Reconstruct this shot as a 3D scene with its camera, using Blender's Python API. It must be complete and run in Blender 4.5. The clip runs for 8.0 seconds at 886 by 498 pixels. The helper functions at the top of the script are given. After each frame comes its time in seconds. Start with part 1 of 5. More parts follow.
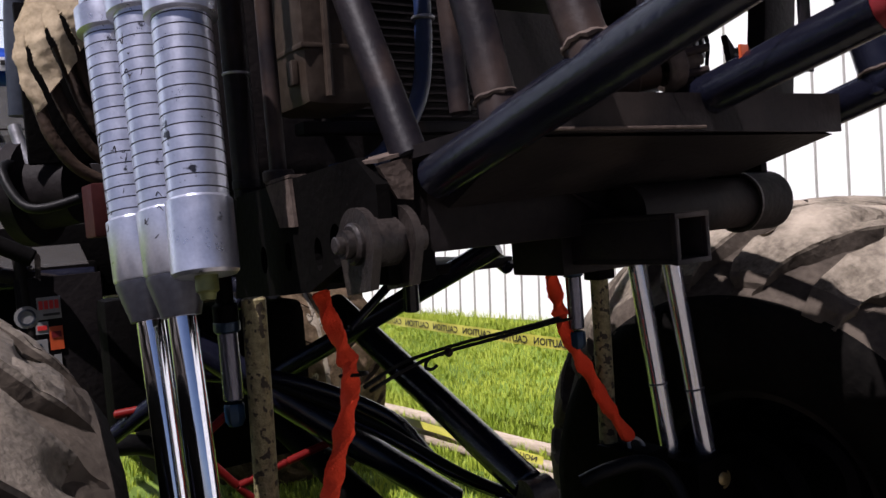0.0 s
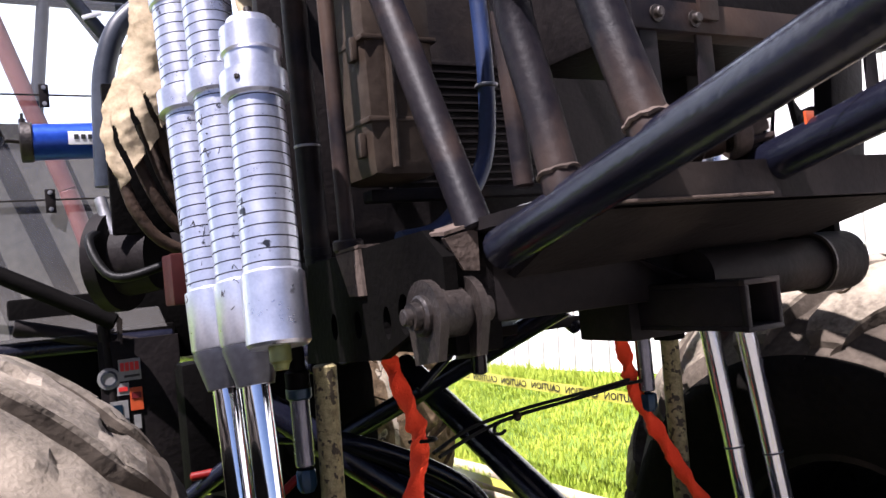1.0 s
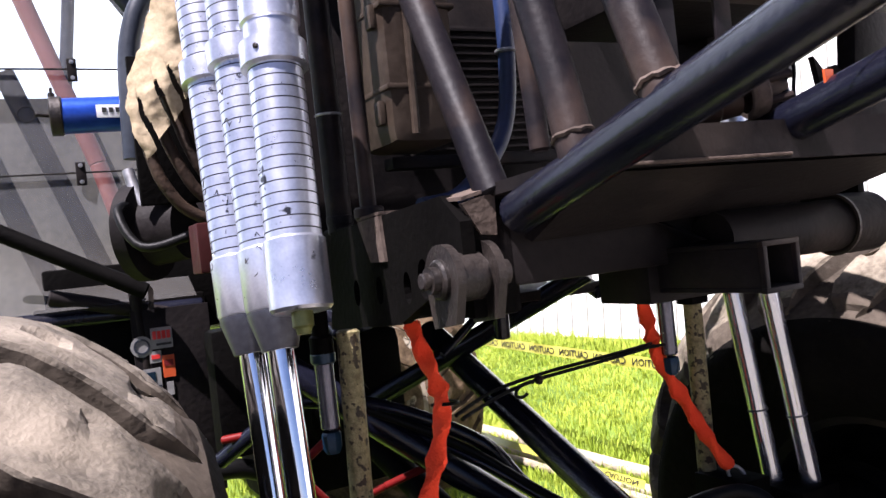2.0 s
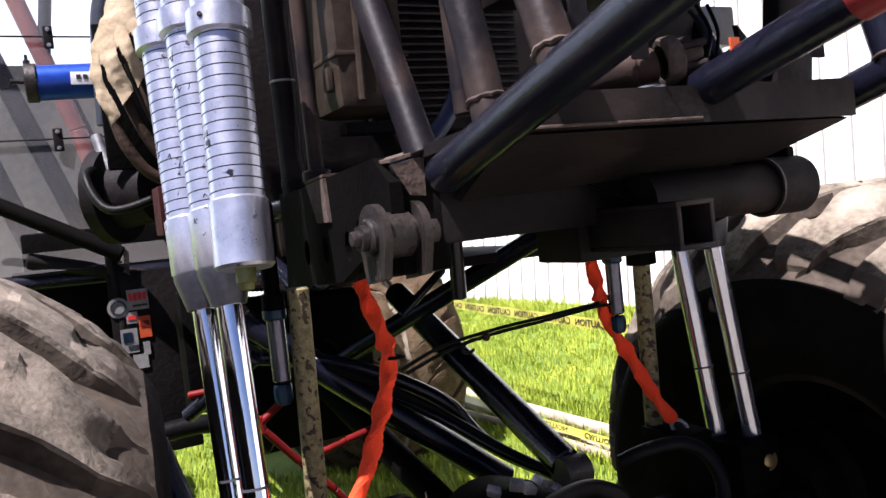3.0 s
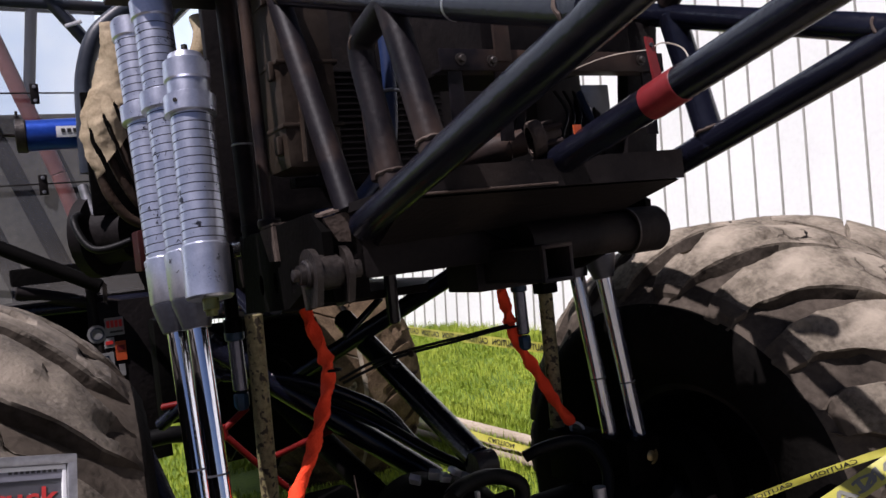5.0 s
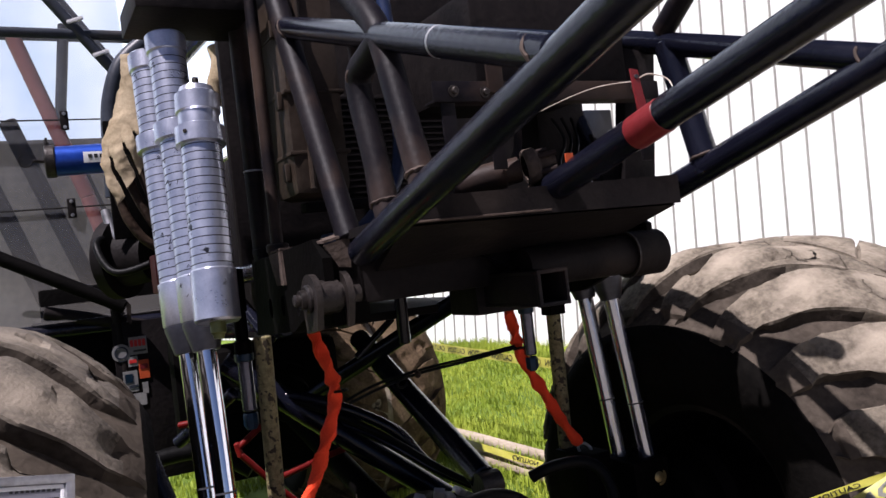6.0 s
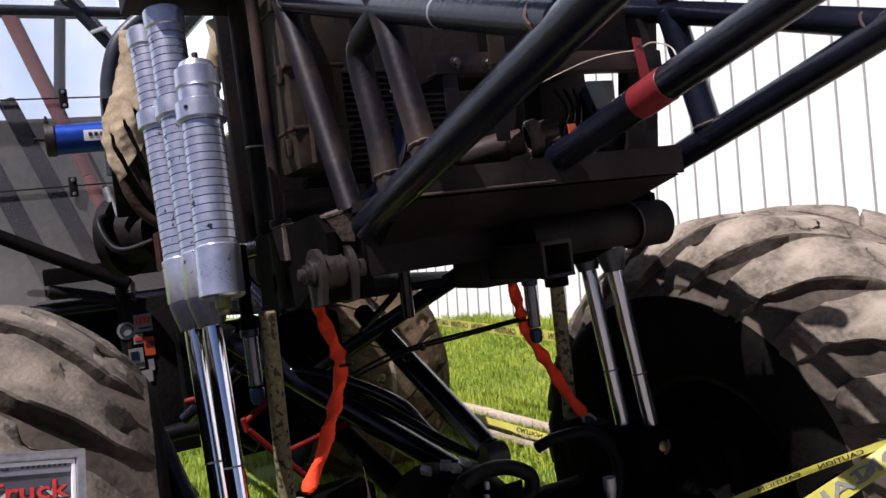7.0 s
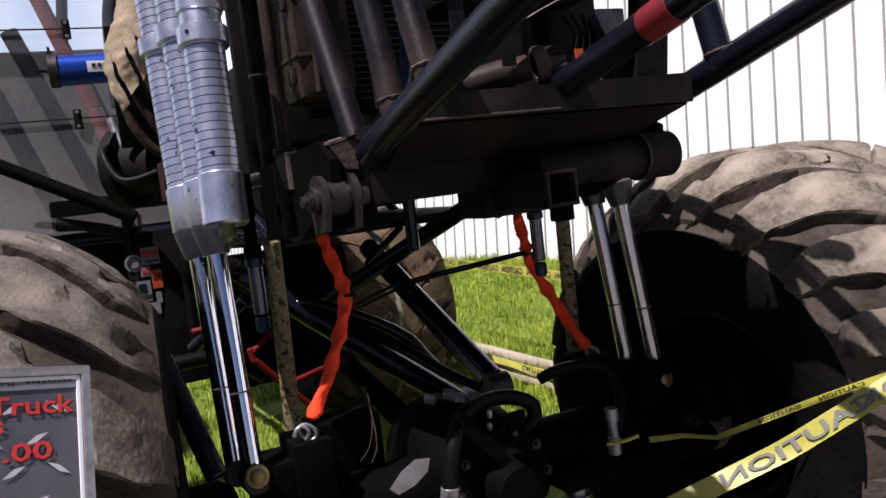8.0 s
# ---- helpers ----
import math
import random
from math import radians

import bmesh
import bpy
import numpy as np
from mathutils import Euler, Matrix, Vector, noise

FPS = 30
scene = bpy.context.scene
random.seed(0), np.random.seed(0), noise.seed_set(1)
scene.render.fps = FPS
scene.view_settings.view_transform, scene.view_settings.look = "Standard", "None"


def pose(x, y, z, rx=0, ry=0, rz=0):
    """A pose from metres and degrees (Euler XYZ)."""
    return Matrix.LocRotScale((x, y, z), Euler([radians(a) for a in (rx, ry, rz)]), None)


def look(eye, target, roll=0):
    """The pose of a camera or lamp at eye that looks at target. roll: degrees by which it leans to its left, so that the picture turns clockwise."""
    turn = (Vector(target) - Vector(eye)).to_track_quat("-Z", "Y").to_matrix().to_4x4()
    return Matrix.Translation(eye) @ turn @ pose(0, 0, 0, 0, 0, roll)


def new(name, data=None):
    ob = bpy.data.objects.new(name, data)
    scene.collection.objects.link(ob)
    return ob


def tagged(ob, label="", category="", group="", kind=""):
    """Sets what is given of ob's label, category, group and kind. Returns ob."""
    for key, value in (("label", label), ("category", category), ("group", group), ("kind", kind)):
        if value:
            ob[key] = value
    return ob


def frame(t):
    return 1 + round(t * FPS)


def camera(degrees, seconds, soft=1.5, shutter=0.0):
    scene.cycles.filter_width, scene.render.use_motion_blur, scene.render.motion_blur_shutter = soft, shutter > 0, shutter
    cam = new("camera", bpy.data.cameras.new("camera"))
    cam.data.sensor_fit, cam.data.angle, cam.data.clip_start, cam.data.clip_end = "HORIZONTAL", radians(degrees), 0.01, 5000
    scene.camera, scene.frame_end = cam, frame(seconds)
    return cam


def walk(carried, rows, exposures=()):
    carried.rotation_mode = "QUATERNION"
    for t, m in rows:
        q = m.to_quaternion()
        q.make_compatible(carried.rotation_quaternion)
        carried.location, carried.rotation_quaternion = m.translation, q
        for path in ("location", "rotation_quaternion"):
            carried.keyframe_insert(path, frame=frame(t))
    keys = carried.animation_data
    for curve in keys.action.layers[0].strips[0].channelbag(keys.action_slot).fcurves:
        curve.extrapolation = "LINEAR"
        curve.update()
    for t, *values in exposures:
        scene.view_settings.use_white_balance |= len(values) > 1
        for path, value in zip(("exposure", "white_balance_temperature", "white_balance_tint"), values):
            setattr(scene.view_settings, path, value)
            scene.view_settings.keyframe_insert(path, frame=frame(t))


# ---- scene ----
cam = camera(57.0, 8.0)
PATH = [
    (0, (0.099, -0.055, 1.546), (-0.094, 1.934, 1.629), -1.5),
    (0.2, (0.114, -0.062, 1.554), (-0.096, 1.920, 1.708), -1.6),
    (0.5, (0.112, -0.086, 1.564), (-0.158, 1.883, 1.785), -1.8),
    (1, (0.104, -0.077, 1.579), (-0.246, 1.881, 1.787), -2.0),
    (1.2, (0.101, -0.080, 1.572), (-0.269, 1.875, 1.774), -2.3),
    (2.3, (0.135, -0.088, 1.569), (-0.295, 1.862, 1.690), -2.4),
    (2.5, (0.145, -0.086, 1.569), (-0.271, 1.867, 1.680), -2.1),
    (2.8, (0.209, -0.109, 1.551), (-0.255, 1.835, 1.610), -1.7),
    (3, (0.258, -0.136, 1.543), (-0.174, 1.815, 1.604), -2.4),
    (3.2, (0.279, -0.189, 1.533), (-0.104, 1.773, 1.595), -3.1),
    (3.5, (0.303, -0.295, 1.520), (-0.050, 1.674, 1.549), -1.5),
    (4, (0.348, -0.476, 1.520), (0.047, 1.501, 1.581), -2.2),
    (4.5, (0.396, -0.519, 1.535), (0.084, 1.454, 1.645), -3.3),
    (4.7, (0.413, -0.522, 1.536), (0.093, 1.449, 1.656), -3.1),
    (5.8, (0.552, -0.558, 1.552), (0.111, 1.388, 1.694), -2.8),
    (6, (0.550, -0.563, 1.555), (0.115, 1.382, 1.720), -2.8),
    (6.5, (0.548, -0.573, 1.557), (0.117, 1.374, 1.716), -3.4),
    (7, (0.545, -0.563, 1.550), (0.102, 1.384, 1.655), -3.5),
    (7.5, (0.554, -0.560, 1.536), (0.109, 1.389, 1.582), -3.5),
    (8, (0.552, -0.552, 1.515), (0.080, 1.391, 1.483), -3.1),
]
K, TINT = 6250, 24
EXPOSURES = [(t, e, K, TINT) for t, e in ((0.0, 0.49), (0.4, 0.57), (1.0, 1.69), (2.5, 1.74), (3.0, 1.49), (3.5, 0.71), (4.0, 0.39), (4.5, 0.21), (6.0, 0.59), (7.0, 0.55), (8.0, 0.43))]
walk(cam, [(t, look(eye, target, roll)) for t, eye, target, roll in PATH], EXPOSURES)

# ---------------------------------------------------------------- light
world = bpy.data.worlds.new("sky")
scene.world = world
world.use_nodes = True
wn = world.node_tree.nodes
sky = wn.new("ShaderNodeTexSky")
sky.sky_type, sky.sun_disc = "NISHITA", False
SUN_ELEV, SUN_AZ = radians(57), radians(208)      # azimuth clockwise from +y
sky.sun_elevation, sky.sun_rotation = SUN_ELEV, SUN_AZ
sky.air_density, sky.dust_density, sky.ozone_density = 0.35, 0.5, 1.0
world.node_tree.links.new(sky.outputs[0], wn["Background"].inputs[0])
wn["Background"].inputs[1].default_value = 0.05
sun = new("sun", bpy.data.lights.new("sun", "SUN"))
sun.data.energy, sun.data.angle, sun.data.color = 5.0, radians(0.6), (1.0, 0.97, 0.93)
sun_from = Vector((math.sin(SUN_AZ) * math.cos(SUN_ELEV), math.cos(SUN_AZ) * math.cos(SUN_ELEV), math.sin(SUN_ELEV)))
sun.matrix_world = look(sun_from * 30, (0, 0, 0))


# ---------------------------------------------------------------- materials
def material(name, low, high, rough=0.5, metal=0.0, scale=8.0, fine=60.0, bump=0.0, bump_scale=None, dust=None, dust_amount=0.0,
             rough_var=0.15, detail=6.0, stretch=(1, 1, 1), island=0.0, spec=0.5, crisp=False):
    """A surface between two colours at two scales, with dust, gloss variation and relief."""
    m = bpy.data.materials.new(name)
    m.use_nodes = True
    n, l = m.node_tree.nodes, m.node_tree.links
    b = n["Principled BSDF"]
    co = n.new("ShaderNodeTexCoord")
    mp = n.new("ShaderNodeMapping")
    mp.inputs["Scale"].default_value = stretch
    l.new(co.outputs["Object"], mp.inputs[0])
    a, f = n.new("ShaderNodeTexNoise"), n.new("ShaderNodeTexNoise")
    for t, s in ((a, scale), (f, fine)):
        t.inputs["Scale"].default_value, t.inputs["Detail"].default_value = s, detail
        l.new(mp.outputs[0], t.inputs["Vector"])
    mixed = n.new("ShaderNodeMath")
    mixed.operation = "MULTIPLY_ADD"
    l.new(a.outputs[0], mixed.inputs[0])
    mixed.inputs[1].default_value = 0.65
    half = n.new("ShaderNodeMath")
    half.operation = "MULTIPLY"
    half.inputs[1].default_value = 0.35
    l.new(f.outputs[0], half.inputs[0])
    l.new(half.outputs[0], mixed.inputs[2])
    ramp = n.new("ShaderNodeValToRGB")
    ramp.color_ramp.elements[0].position, ramp.color_ramp.elements[1].position = 0.36, 0.64
    ramp.color_ramp.elements[0].color, ramp.color_ramp.elements[1].color = (*low, 1), (*high, 1)
    l.new(mixed.outputs[0], ramp.inputs[0])
    colour = ramp.outputs[0]
    if dust:
        d = n.new("ShaderNodeTexNoise")
        d.inputs["Scale"].default_value, d.inputs["Detail"].default_value = scale * 0.7, 9
        off = n.new("ShaderNodeMapping")
        off.inputs["Location"].default_value = (3.7, 1.9, 5.1)
        l.new(co.outputs["Object"], off.inputs[0])
        l.new(off.outputs[0], d.inputs["Vector"])
        k = n.new("ShaderNodeMapRange")
        k.inputs["From Min"].default_value, k.inputs["From Max"].default_value = 0.62 - 0.3 * dust_amount, 0.8 - 0.25 * dust_amount
        if crisp:
            k.inputs["From Max"].default_value = k.inputs["From Min"].default_value + 0.03
        k.inputs["To Max"].default_value = 0.96 if crisp else min(1.0, 0.45 + 0.5 * dust_amount)
        l.new(d.outputs[0], k.inputs["Value"])
        mx = n.new("ShaderNodeMix")
        mx.data_type = "RGBA"
        l.new(k.outputs[0], mx.inputs[0])
        l.new(colour, mx.inputs[6])
        mx.inputs[7].default_value = (*dust, 1)
        colour = mx.outputs[2]
    if island:
        info = n.new("ShaderNodeObjectInfo")
        hv = n.new("ShaderNodeHueSaturation")
        mr = n.new("ShaderNodeMapRange")
        mr.inputs["To Min"].default_value, mr.inputs["To Max"].default_value = 1 - island, 1 + island
        l.new(info.outputs["Random"], mr.inputs["Value"])
        l.new(mr.outputs[0], hv.inputs["Value"])
        l.new(colour, hv.inputs["Color"])
        colour = hv.outputs[0]
    l.new(colour, b.inputs["Base Color"])
    rr = n.new("ShaderNodeMapRange")
    rr.inputs["To Min"].default_value, rr.inputs["To Max"].default_value = max(0.02, rough - rough_var), min(1, rough + rough_var)
    l.new(mixed.outputs[0], rr.inputs["Value"])
    l.new(rr.outputs[0], b.inputs["Roughness"])
    b.inputs["Metallic"].default_value = metal
    b.inputs["Specular IOR Level"].default_value = spec
    if bump:
        bp = n.new("ShaderNodeBump")
        bp.inputs["Strength"].default_value, bp.inputs["Distance"].default_value = bump, 0.01
        src = f
        if bump_scale:
            src = n.new("ShaderNodeTexNoise")
            src.inputs["Scale"].default_value, src.inputs["Detail"].default_value = bump_scale, 8
            l.new(mp.outputs[0], src.inputs["Vector"])
        l.new(src.outputs[0], bp.inputs["Height"])
        l.new(bp.outputs[0], b.inputs["Normal"])
    return m


DUST = (0.22, 0.17, 0.12)
M = dict(
    frame=material("frame_paint", (0.003, 0.0035, 0.0075), (0.0065, 0.007, 0.0135), 0.22, 0.0, 6, 70, 0.10, dust=(0.020, 0.016, 0.0155), dust_amount=0.12, rough_var=0.14, spec=0.34),
    dusty=material("dusty_frame_paint", (0.004, 0.0034, 0.0055), (0.012, 0.0092, 0.0105), 0.52, 0.0, 6, 70, 0.12, dust=(0.070, 0.044, 0.031), dust_amount=0.46, spec=0.14),
    coat=material("dust_coat", (0.040, 0.030, 0.025), (0.11, 0.084, 0.070), 0.8, 0.0, 9, 80, 0.3, spec=0.1),
    bandred=material("dark_red_paint", (0.11, 0.010, 0.012), (0.18, 0.017, 0.019), 0.4, 0.0, 8, 60, 0.1, spec=0.3),
    black=material("black_plate", (0.0052, 0.0043, 0.0048), (0.0148, 0.0122, 0.0120), 0.6, 0.0, 5, 60, 0.18, dust=(0.040, 0.031, 0.026), dust_amount=0.22, spec=0.08),
    # Darker copy of black: the shade under the truck is put into the colour.
    shadeblack=material("shaded_black_casting", (0.0012, 0.0010, 0.0010), (0.0030, 0.0026, 0.0024), 0.7, 0.0, 6, 60, 0.2, dust=(0.008, 0.0065, 0.0055), dust_amount=0.08, spec=0.04),
    bracered=material("red_brace_paint", (0.085, 0.004, 0.0035), (0.16, 0.008, 0.0065), 0.5, 0.0, 9, 60, 0.1, spec=0.12),
    alu=material("machined_aluminium", (0.49, 0.51, 0.59), (0.64, 0.66, 0.75), 0.30, 0.85, 24, 160, 0.03, rough_var=0.1, dust=(0.02, 0.02, 0.025), dust_amount=-0.12, crisp=True),
    # Dark tone of the grooves, scuffs, bands and holes.
    groove=material("groove_dark", (0.03, 0.03, 0.035), (0.08, 0.08, 0.09), 0.8, spec=0.1),
    shaft=material("grey_hard_chrome", (0.50, 0.51, 0.57), (0.64, 0.65, 0.71), 0.16, 0.9, 10, 90, rough_var=0.06),
    chrome=material("chrome", (0.72, 0.74, 0.8), (0.82, 0.83, 0.88), 0.09, 1.0, 10, 90, rough_var=0.05),
    steel=material("worn_steel", (0.010, 0.008, 0.0075), (0.036, 0.028, 0.024), 0.45, 0.35, 18, 110, 0.25, dust=(0.075, 0.056, 0.044), dust_amount=0.18),
    rubber=material("dust_packed_tread", (0.066, 0.055, 0.042), (0.24, 0.205, 0.158), 0.85, 0.0, 9, 70, 0.45, bump_scale=50, dust=(0.36, 0.308, 0.24), dust_amount=0.45, island=0.2, spec=0.08, detail=9),
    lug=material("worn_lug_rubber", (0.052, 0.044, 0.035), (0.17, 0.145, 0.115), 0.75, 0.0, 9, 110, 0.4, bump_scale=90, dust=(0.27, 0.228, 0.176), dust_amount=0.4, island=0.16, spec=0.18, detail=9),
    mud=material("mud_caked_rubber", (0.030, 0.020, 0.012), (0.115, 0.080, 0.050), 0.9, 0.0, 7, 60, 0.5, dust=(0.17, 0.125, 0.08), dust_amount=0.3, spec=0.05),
    # Lug walls and shoulder valleys: shade put into the colour, with some dust.
    lugside=material("shaded_lug_wall", (0.026, 0.021, 0.0165), (0.080, 0.065, 0.051), 0.85, 0.0, 6, 50, 0.4, dust=(0.12, 0.098, 0.076), dust_amount=0.2, spec=0.08),
    # White stickers drawn grey: the shade on them is put into the colour.
    sticker=material("shaded_sticker", (0.17, 0.165, 0.165), (0.26, 0.255, 0.25), 0.45, 0.0, 14, 60),
    damper=material("dull_steel_tube", (0.10, 0.10, 0.13), (0.18, 0.18, 0.22), 0.25, 0.7, 9, 70),
    inner=material("inner_sheet", (0.075, 0.070, 0.063), (0.165, 0.15, 0.125), 0.6, 0.0, 2, 30, 0.05),
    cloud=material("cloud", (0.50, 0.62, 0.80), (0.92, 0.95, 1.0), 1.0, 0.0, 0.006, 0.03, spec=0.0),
    # Near black: the truck's shade on the sidewalls is put into this colour.
    sidewall=material("shade_dark_sidewall", (0.003, 0.0027, 0.0025), (0.009, 0.008, 0.007), 0.85, 0.0, 4, 50, 0.3, dust=(0.02, 0.017, 0.014), dust_amount=0.1, spec=0.03),
    greyink=material("grey_ink", (0.10, 0.10, 0.085), (0.17, 0.17, 0.14), 0.5),
    hose=material("black_rubber", (0.002, 0.002, 0.0022), (0.005, 0.0048, 0.0046), 0.5, 0.0, 10, 60, 0.1, spec=0.12),
    strap=material("orange_webbing", (0.84, 0.050, 0.014), (0.98, 0.080, 0.022), 0.75, 0.0, 18, 220, 0.5, spec=0.2),
    red=material("red_paint", (0.30, 0.02, 0.018), (0.5, 0.035, 0.03), 0.45, 0.0, 8, 60, 0.1),
    blue=material("blue_anodised", (0.01, 0.045, 0.30), (0.02, 0.08, 0.45), 0.3, 0.6, 8, 60),
    bluehose=material("blue_hose", (0.005, 0.014, 0.05), (0.009, 0.025, 0.09), 0.5, 0.0, 8, 60, 0.1),
    wrap=material("header_wrap", (0.25, 0.195, 0.12), (0.45, 0.365, 0.25), 0.9, 0.0, 9, 120, 0.35, bump_scale=40, spec=0.1),
    tank=material("dirty_poly_tank", (0.022, 0.015, 0.011), (0.05, 0.037, 0.028), 0.5, 0.0, 5, 50, 0.1, dust=(0.014, 0.010, 0.008), dust_amount=0.35, spec=0.15),
    cream=material("chipped_cream_paint", (0.12, 0.098, 0.05), (0.25, 0.215, 0.11), 0.5, 0.0, 80, 260, 0.3, dust=(0.030, 0.023, 0.016), dust_amount=0.24, spec=0.15, crisp=True),
    brass=material("brass", (0.22, 0.16, 0.07), (0.36, 0.27, 0.13), 0.4, 0.8, 12, 80, dust=(0.03, 0.025, 0.02), dust_amount=0.2),
    green=material("olive_fitting", (0.10, 0.11, 0.035), (0.17, 0.18, 0.055), 0.4, 0.4, 12, 80),
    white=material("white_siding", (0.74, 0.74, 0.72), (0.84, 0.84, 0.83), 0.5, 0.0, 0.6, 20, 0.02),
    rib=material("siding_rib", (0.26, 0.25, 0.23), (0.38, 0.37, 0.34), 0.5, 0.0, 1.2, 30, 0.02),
    tape=material("caution_tape", (0.36, 0.34, 0.045), (0.48, 0.45, 0.085), 0.4, 0.0, 4, 60, 0.05),
    ink=material("black_ink", (0.01, 0.01, 0.01), (0.025, 0.025, 0.025), 0.5),
    log=material("weathered_pole", (0.22, 0.175, 0.125), (0.42, 0.355, 0.275), 0.85, 0.0, 6, 60, 0.6, stretch=(1, 0.2, 1), spec=0.1),
    soil=material("lawn_soil", (0.06, 0.10, 0.016), (0.15, 0.22, 0.035), 0.95, 0.0, 1.3, 30, 0.6, spec=0.1),
    blade=material("grass_blades", (0.175, 0.255, 0.018), (0.36, 0.415, 0.048), 0.6, 0.0, 1.0, 8, spec=0.25),
    paper=material("poster_white", (0.62, 0.62, 0.63), (0.72, 0.72, 0.73), 0.35, 0.0, 3, 30),
    poster=material("poster_grey", (0.035, 0.035, 0.042), (0.085, 0.085, 0.10), 0.3, 0.0, 3, 20),
    postermid=material("poster_strip", (0.14, 0.14, 0.17), (0.2, 0.2, 0.235), 0.35),
    posterred=material("poster_red", (0.5, 0.02, 0.02), (0.62, 0.04, 0.035), 0.35),
    posterlight=material("poster_silver", (0.4, 0.4, 0.42), (0.55, 0.55, 0.58), 0.35),
    lexan=None,
    pink=material("faded_red_paint", (0.24, 0.075, 0.07), (0.33, 0.12, 0.11), 0.4, 0.0, 6, 50),
    grey=material("grey_blue_paint", (0.02, 0.024, 0.033), (0.04, 0.046, 0.06), 0.4, 0.0, 5, 50, dust=(0.05, 0.042, 0.034), dust_amount=0.2, spec=0.25),
    rust=material("heat_rusted_pipe", (0.009, 0.0065, 0.0055), (0.038, 0.023, 0.015), 0.7, 0.2, 9, 70, 0.3, spec=0.2),
    wiper=material("dark_anodised", (0.035, 0.036, 0.045), (0.07, 0.072, 0.085), 0.35, 0.6, 9, 70),
    galv=material("galvanised_steel", (0.22, 0.22, 0.23), (0.42, 0.42, 0.44), 0.42, 0.7, 16, 90, 0.15, dust=(0.04, 0.035, 0.03), dust_amount=0.2),
    bluefit=material("blue_fitting", (0.003, 0.016, 0.034), (0.006, 0.028, 0.06), 0.4, 0.4, 8, 60),
    wirew=material("pale_wire", (0.35, 0.28, 0.22), (0.6, 0.52, 0.44), 0.5),
    darkred=material("dull_red_paint", (0.018, 0.0035, 0.0035), (0.034, 0.006, 0.0055), 0.5, 0.0, 8, 60, 0.1, spec=0.15),
    orange=material("orange_print", (0.42, 0.06, 0.015), (0.55, 0.09, 0.025), 0.4),
    sky_yellow=material("poster_yellow", (0.6, 0.55, 0.2), (0.72, 0.66, 0.3), 0.35),
)


def sheet_plastic():
    """Scuffed clear plastic: part of the light goes straight through, part scatters on the scuffs."""
    m = material("scuffed_plastic", (0.10, 0.107, 0.117), (0.20, 0.205, 0.215), 0.2, 0.0, 1.6, 60, 0.03, dust=(0.11, 0.092, 0.066), dust_amount=0.4)
    n, l = m.node_tree.nodes, m.node_tree.links
    clear, mix = n.new("ShaderNodeBsdfTransparent"), n.new("ShaderNodeMixShader")
    clear.inputs[0].default_value = (0.85, 0.87, 0.9, 1)
    mix.inputs[0].default_value = 0.30
    l.new(clear.outputs[0], mix.inputs[1])
    l.new(n["Principled BSDF"].outputs[0], mix.inputs[2])
    l.new(mix.outputs[0], n["Material Output"].inputs[0])
    return m


def grey_foreground(m):
    """Unseen grey-brown ground on the truck's near side, added for the chrome to mirror, with a ragged edge."""
    n, l = m.node_tree.nodes, m.node_tree.links
    b = n["Principled BSDF"]
    co, sep, rag, add = n.new("ShaderNodeTexCoord"), n.new("ShaderNodeSeparateXYZ"), n.new("ShaderNodeTexNoise"), n.new("ShaderNodeMath")
    rag.inputs["Scale"].default_value, rag.inputs["Detail"].default_value = 2.5, 8
    l.new(co.outputs["Object"], sep.inputs[0])
    l.new(co.outputs["Object"], rag.inputs["Vector"])
    l.new(sep.outputs["Y"], add.inputs[0])
    l.new(rag.outputs[0], add.inputs[1])
    edge = n.new("ShaderNodeMapRange")
    edge.inputs["From Min"].default_value, edge.inputs["From Max"].default_value = 0.2, 0.5
    edge.inputs["To Min"].default_value, edge.inputs["To Max"].default_value = 1, 0
    l.new(add.outputs[0], edge.inputs["Value"])
    grit, ramp = n.new("ShaderNodeTexNoise"), n.new("ShaderNodeValToRGB")
    grit.inputs["Scale"].default_value, grit.inputs["Detail"].default_value = 14, 10
    l.new(co.outputs["Object"], grit.inputs["Vector"])
    ramp.color_ramp.elements[0].color, ramp.color_ramp.elements[1].color = (0.10, 0.088, 0.07, 1), (0.26, 0.24, 0.205, 1)
    l.new(grit.outputs[0], ramp.inputs[0])
    mx = n.new("ShaderNodeMix")
    mx.data_type = "RGBA"
    l.new(edge.outputs[0], mx.inputs[0])
    l.new(b.inputs["Base Color"].links[0].from_socket, mx.inputs[6])
    l.new(ramp.outputs[0], mx.inputs[7])
    l.new(mx.outputs[2], b.inputs["Base Color"])


grey_foreground(M["soil"])
M["lexan"] = sheet_plastic()
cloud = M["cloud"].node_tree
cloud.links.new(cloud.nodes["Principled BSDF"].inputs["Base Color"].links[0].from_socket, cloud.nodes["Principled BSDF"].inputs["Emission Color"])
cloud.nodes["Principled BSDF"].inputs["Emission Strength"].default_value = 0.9


